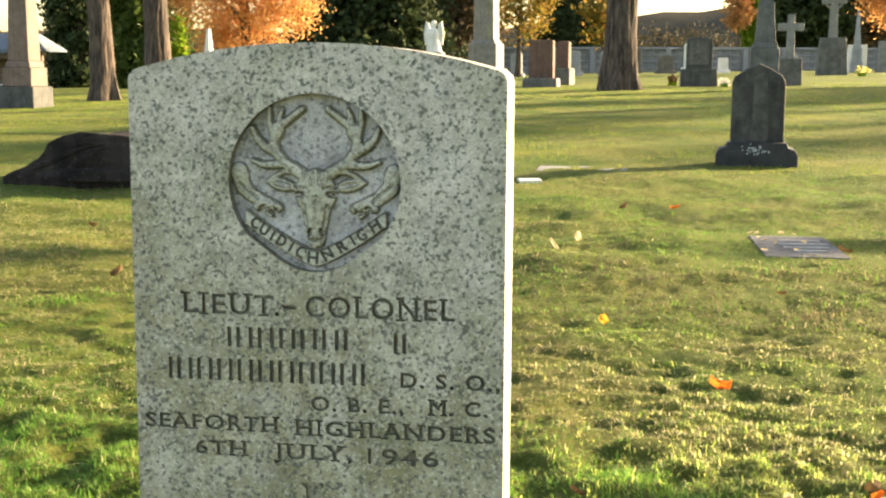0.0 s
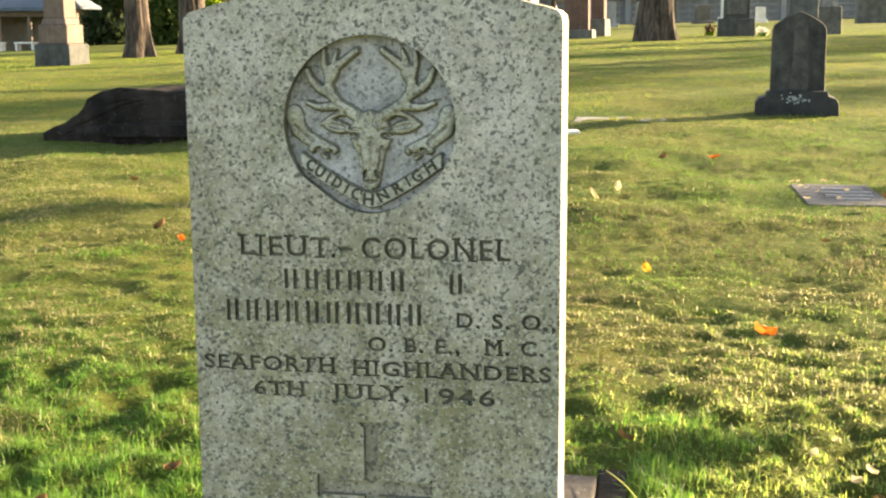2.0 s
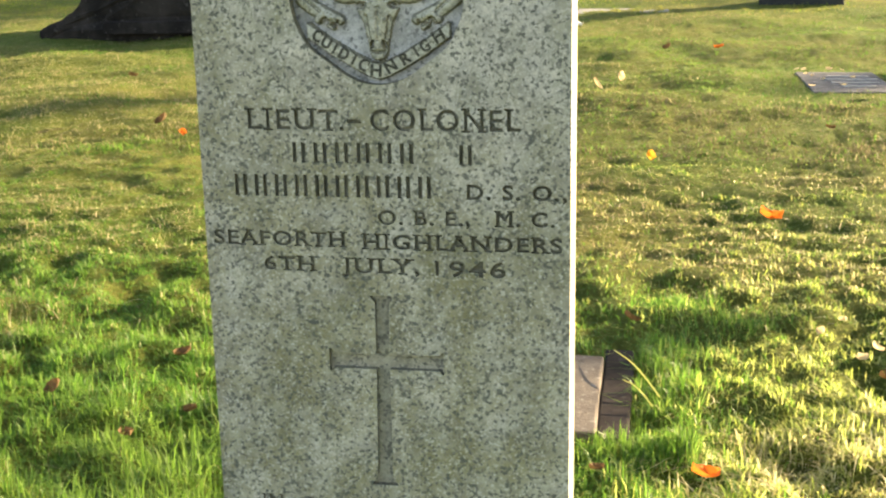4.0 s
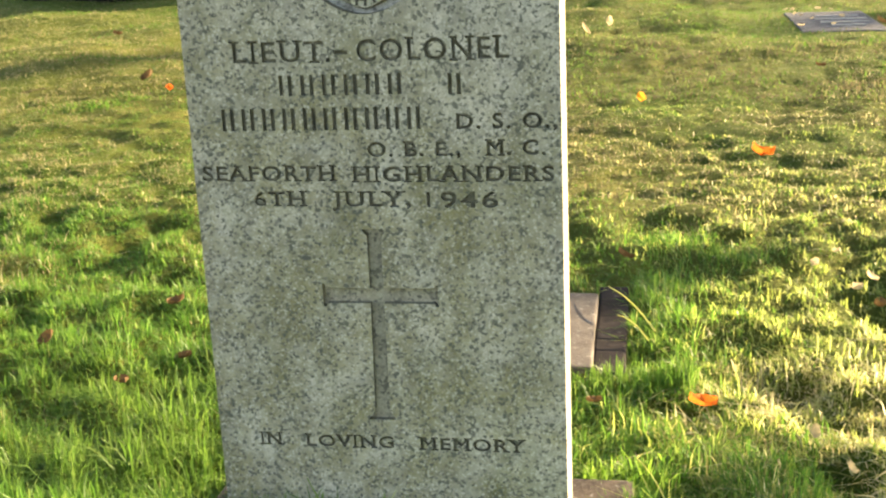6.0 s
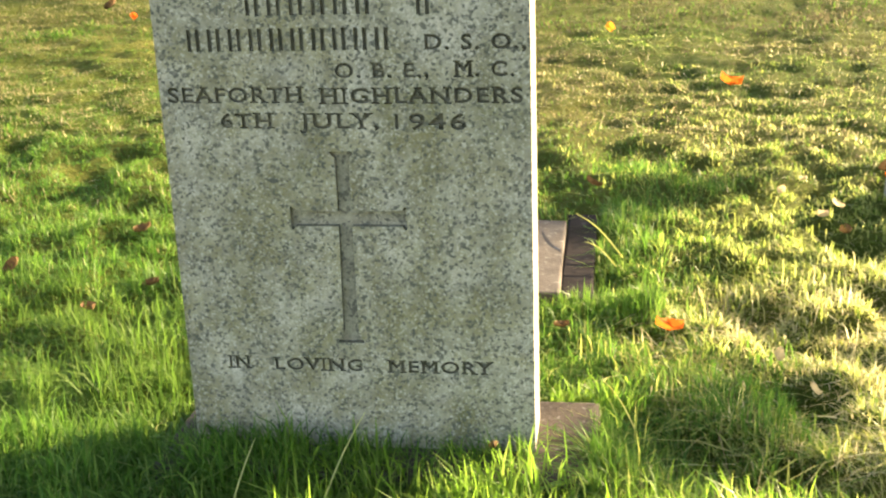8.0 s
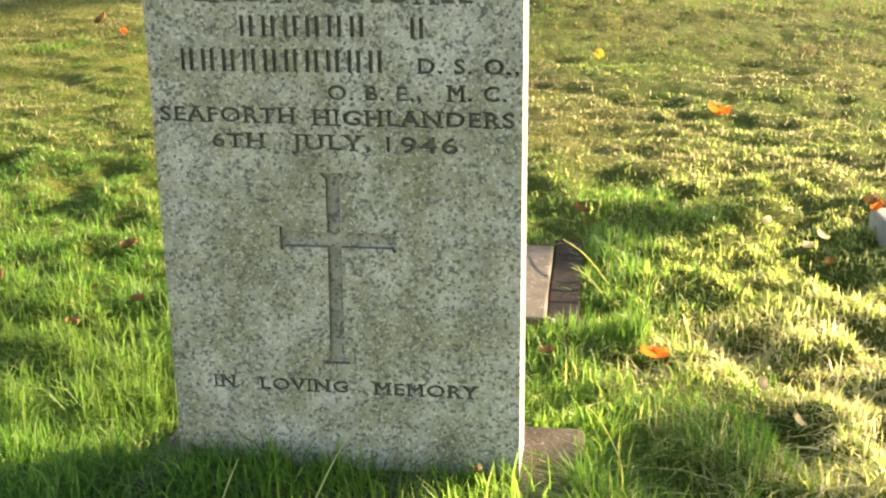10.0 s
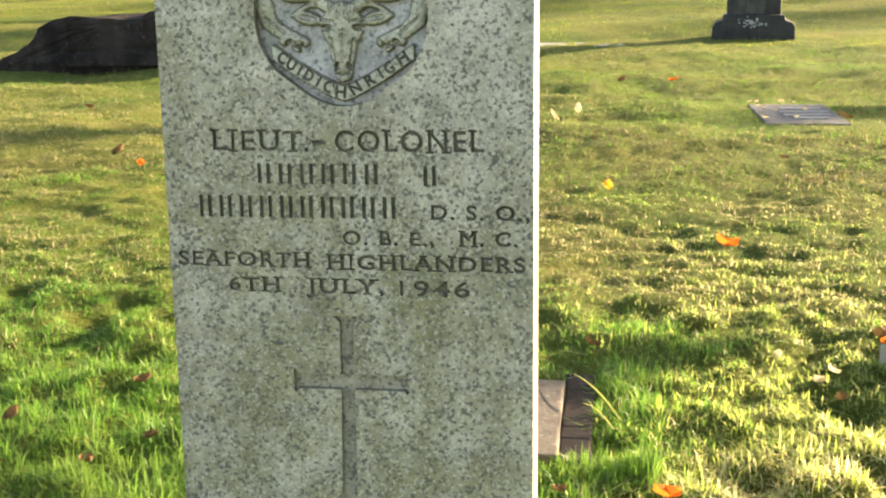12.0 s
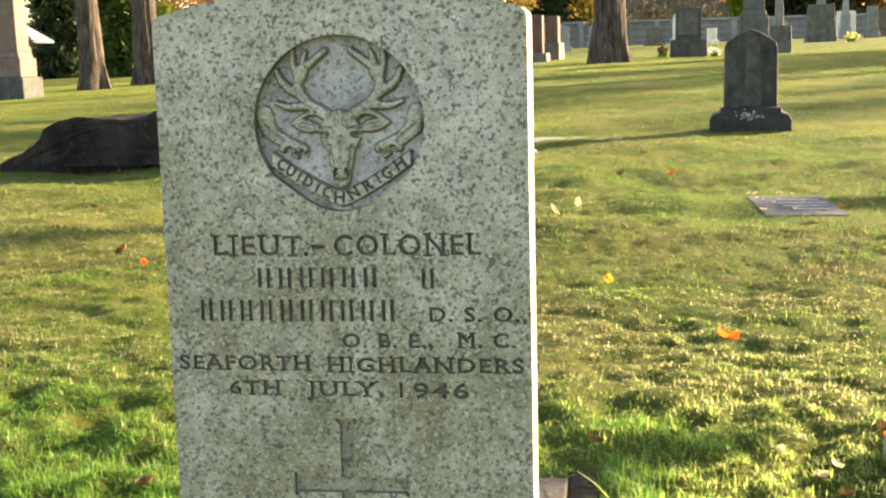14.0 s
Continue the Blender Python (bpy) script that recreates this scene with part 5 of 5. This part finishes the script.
    keep = ~((y > -0.75) & (x > lo) & (x < hi))
    blades("grass", x[keep], y[keep], 0.012 + 0.025 * rng.random(keep.sum()), rng.uniform(0.006, 0.014, keep.sum()), 29, M_FARGRASS, "mown lawn grass all round", 1.0)
    rng = np.random.default_rng(21)
    n = 8500
    x, y = rng.uniform(-0.66, 0.19, n), -0.30 * rng.random(n) ** 1.7 - 0.008
    keep = ~((np.abs(x) < 0.2) & (y > -0.008))
    blades("grass", x[keep], y[keep], rng.uniform(0.028, 0.066, n)[keep], rng.uniform(0.0014, 0.0030, n)[keep], 22, M_BLADE, "tall unmown grass at the foot of the headstone", 1.05)
    n = 800
    x, y = rng.normal(0.10, 0.10, n), rng.uniform(-0.24, -0.035, n)
    keep = x < 0.24
    # These blades carry painted sunlight in a brighter green.
    blades("grass", x[keep], y[keep], rng.uniform(0.045, 0.085, n)[keep], rng.uniform(0.0020, 0.0036, n)[keep], 34, M_BLADE_SUN, "long blades before the headstone, sunlight put into their green", 0.6)
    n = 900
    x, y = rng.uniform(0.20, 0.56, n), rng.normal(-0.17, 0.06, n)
    blades("grass", x, y, rng.uniform(0.03, 0.065, n), rng.uniform(0.0016, 0.0032, n), 35, M_BLADE_SUN, "tufts beside the footing, sunlight put into their green", 0.9)
    n = 900
    x, y = rng.uniform(0.27, 0.50, n), rng.normal(0.14, 0.05, n)
    blades("grass", x, y, rng.uniform(0.02, 0.045, n), rng.uniform(0.0016, 0.0030, n), 36, M_BLADE, "tufts of longer grass beside the footing", 0.8)
    n = 600
    x, y = rng.uniform(0.20, 0.30, n), 0.126 + np.abs(rng.normal(0, 0.02, n))
    blades("grass", x, y, rng.uniform(0.02, 0.05, n), rng.uniform(0.0016, 0.0030, n), 39, M_BLADE_SUN, "grass hanging over the back of the footing", 1.1)
    n = 1900
    x, y = 0.247 + np.abs(rng.normal(0, 0.02, n)), rng.uniform(-0.09, 0.16, n)
    blades("grass", x, y, rng.uniform(0.02, 0.055, n), rng.uniform(0.0016, 0.0030, n), 37, M_BLADE, "grass leaning over the footing", 1.3)
    n = 700
    u, v = rng.normal(0, 0.05, n), rng.uniform(-0.13, 0.13, n)
    x, y = 0.375 + 0.72 * u + 0.69 * v, 1.06 + 0.69 * u - 0.72 * v
    keep = ~((x < 0.26) & (y > 0.46) & (y < 0.86))
    blades("grass", x[keep], y[keep], rng.uniform(0.014, 0.034, n)[keep], rng.uniform(0.0015, 0.003, n)[keep], 23, M_BLADE, "tall green tuft beside the flat marker", 0.9)
    n = 1300
    x, y = rng.normal(0.29, 0.04, n), rng.uniform(0.45, 0.95, n)
    keep = x > 0.246
    blades("grass", x[keep], y[keep], rng.uniform(0.02, 0.045, n)[keep], rng.uniform(0.0015, 0.003, n)[keep], 38, M_BLADE, "grass beside the marker's dark strip", 1.0)
    n = 1000
    x, y = rng.uniform(0.06, 0.34, n), 0.450 - np.abs(rng.normal(0, 0.03, n))
    blades("grass", x, y, rng.uniform(0.032, 0.056, n), rng.uniform(0.0015, 0.003, n), 26, M_BLADE, "grass creeping over the flat marker's edge", 0.7)


build_grass()


def leaf_mesh(size, curl, seed, broad=1.0):
    """A fallen leaf with a pointed outline, curled edges and a raised midrib."""
    rs = random.Random(seed)
    bm = bmesh.new()
    rows = []
    for j in range(7):
        f = j / 6
        w = math.sin(math.pi * min(1, f * 0.92 + 0.06)) ** 0.8 * 0.42 * broad * (1 + 0.15 * rs.uniform(-1, 1))
        row = []
        for i in range(5):
            u = (i - 2) / 2
            row.append(bm.verts.new((u * w * size, (f - 0.5) * size, size * (curl * (u * u * 0.5 + (f - 0.5) ** 2) + 0.03 * rs.uniform(-1, 1)))))
        rows.append(row)
    for a, b in zip(rows, rows[1:]):
        for i in range(4):
            bm.faces.new((a[i], a[i + 1], b[i + 1], b[i]))
    return bm


def fallen_leaf(x, y, z, size, mat, colour, turn, tip, curl=0.5, seed=0, broad=1.0):
    ob = part("fallen_leaf", leaf_mesh(size, curl, seed, broad), mat)
    turf = float(lumps(x, y))
    ob.matrix_world = pose(x, y, ground_z(x, y) + min(max(z, turf + 0.020), turf + 0.045), tip, tip * 0.4, turn)
    tagged(ob, f"curled {colour} autumn leaf lying in the grass", "leaf", "fallen leaves")


fallen_leaf(0.342, 0.280, 0.034, 0.036, M_LEAF_R, "bright orange", 98, 12, 0.5, 1)
fallen_leaf(0.530, 1.690, 0.036, 0.050, M_LEAF_R, "bright orange", 82, 12, 0.7, 2, 1.1)
fallen_leaf(0.248, 2.490, 0.026, 0.036, M_LEAF_Y, "golden yellow", 20, 35, 0.6, 3)
fallen_leaf(0.097, 4.340, 0.030, 0.048, M_LEAF_P, "pale straw", 25, 50, 0.7, 4, 0.8)
fallen_leaf(0.024, 3.890, 0.030, 0.060, M_LEAF_P, "pale straw", 155, 55, 0.3, 5, 0.35)
fallen_leaf(1.20, 4.10, 0.030, 0.06, M_LEAF_B, "orange", 80, 20, 0.5, 6)
rl = random.Random(3)
for i in range(12):
    fallen_leaf(1.072 + rl.uniform(-0.20, 0.02), 4.44 + rl.uniform(-0.30, 0.36), 0.014, rl.uniform(0.018, 0.030), M_LEAF_P, "pale straw", rl.uniform(0, 360), rl.uniform(0, 20), 0.4, 90 + i)
SPOTS = ((0.578, 5.76, M_LEAF_R, "orange", 0.05), (0.303, 5.71, M_LEAF_B, "brown", 0.05), (0.828, 3.05, M_LEAF_B, "brown", 0.035), (-1.486, 3.05, M_LEAF_B, "brown", 0.05),
         (-1.327, 2.83, M_LEAF_R, "orange", 0.032), (-2.157, 4.37, M_LEAF_B, "brown", 0.05), (0.233, 0.955, M_LEAF_B, "brown", 0.032), (-0.50, 0.67, M_LEAF_B, "brown", 0.03),
         (-0.458, 0.34, M_LEAF_B, "brown", 0.028), (-0.40, 0.44, M_LEAF_B, "brown", 0.026), (-0.63, 0.47, M_LEAF_B, "brown", 0.028), (0.76, 1.05, M_LEAF_B, "reddish brown", 0.04), (0.205, 0.31, M_LEAF_B, "brown", 0.022))
for i, (x, y, mat, colour, size) in enumerate(SPOTS):
    fallen_leaf(x, y, 0.020, size, mat, colour, rl.uniform(0, 360), rl.uniform(5, 40), 0.5, 40 + i)


for x, y, size, mat, colour in ((0.616, 0.835, 0.026, M_LEAF_P, "pale straw"), (0.638, 0.850, 0.022, M_LEAF_P, "pale straw"), (0.602, 0.985, 0.018, M_LEAF_P, "pale straw"), (0.470, 0.215, 0.018, M_LEAF_P, "pale straw"),
                                (0.500, 0.120, 0.016, M_LEAF_P, "pale straw"), (0.555, 0.905, 0.018, M_LEAF_P, "pale straw"), (0.628, 0.690, 0.026, M_LEAF_B, "brown"), (0.760, 1.000, 0.030, M_LEAF_R, "orange"), (0.150, -0.040, 0.015, M_LEAF_B, "brown")):
    fallen_leaf(x, y, 0.03, size, mat, colour, rl.uniform(0, 360), rl.uniform(10, 60), 0.6, int(x * 900))


def dry_stalk(a, b, rise, width):
    """A thin bleached grass stem, bowed between its two ends."""
    a, b = Vector(a), Vector(b)
    side = (b - a).cross(Vector((0, 0, 1))).normalized()
    rings = []
    for j in range(9):
        f = j / 8
        c = a.lerp(b, f) + Vector((0, 0, rise * math.sin(f * math.pi)))
        r = width * (1 - 0.6 * f)
        rings.append([tuple(c + side * r * math.cos(t) + Vector((0, 0, 1)) * r * math.sin(t)) for t in [2 * math.pi * i / 5 for i in range(5)]])
    ob = part("dry_stalk", loft(rings), M_STRAW_SUN)
    tagged(ob, "thin bleached dry grass stem lying across the turf", "grass stem", "dry grass stems")


dry_stalk((0.285, 0.600, 0.012), (0.210, 0.755, 0.030), 0.010, 0.0017)
dry_stalk((0.275, 0.560, 0.012), (0.228, 0.640, 0.022), 0.008, 0.0014)
dry_stalk((0.300, 0.050, 0.005), (0.262, 0.110, 0.040), 0.008, 0.0010)
dry_stalk((-0.020, -0.120, 0.005), (0.010, -0.030, 0.062), 0.006, 0.0013)
dry_stalk((-0.110, -0.150, 0.005), (-0.095, -0.090, 0.060), 0.004, 0.0012)


def flowers(x, y, mat, label, r, seed):
    t = thing("flower_bunch", pose(x, y, ground_z(x, y)), label, "flowers")
    v, f = leaf_cloud([(random.Random(seed + i).uniform(-r, r), random.Random(seed * 3 + i).uniform(-r, r) * 0.5, 0.5 * r + 0.3 * r * (i % 3)) for i in range(9)], r * 0.22, seed, 14, (r * 0.2,) * 3)
    soup("petals", v, f, mat, t)
    part("stems", block(-r * 0.5, r * 0.5, -r * 0.3, r * 0.3, -0.02, r * 0.5, 0.01, (1.2, 1.2)), M_LITCEDAR, t)


flowers(8.4, 45.0, M_PETAL, "bunch of yellow flowers on the lawn", 0.24, 1)
flowers(2.55, 29.3, M_PETALW, "white flowers beside a dark headstone", 0.14, 2)
flowers(2.95, 29.3, M_PETALW, "white flowers laid in the grass", 0.10, 3)
flowers(1.42, 31.0, M_LEAF_B, "dark red flowers beside a headstone", 0.17, 4)
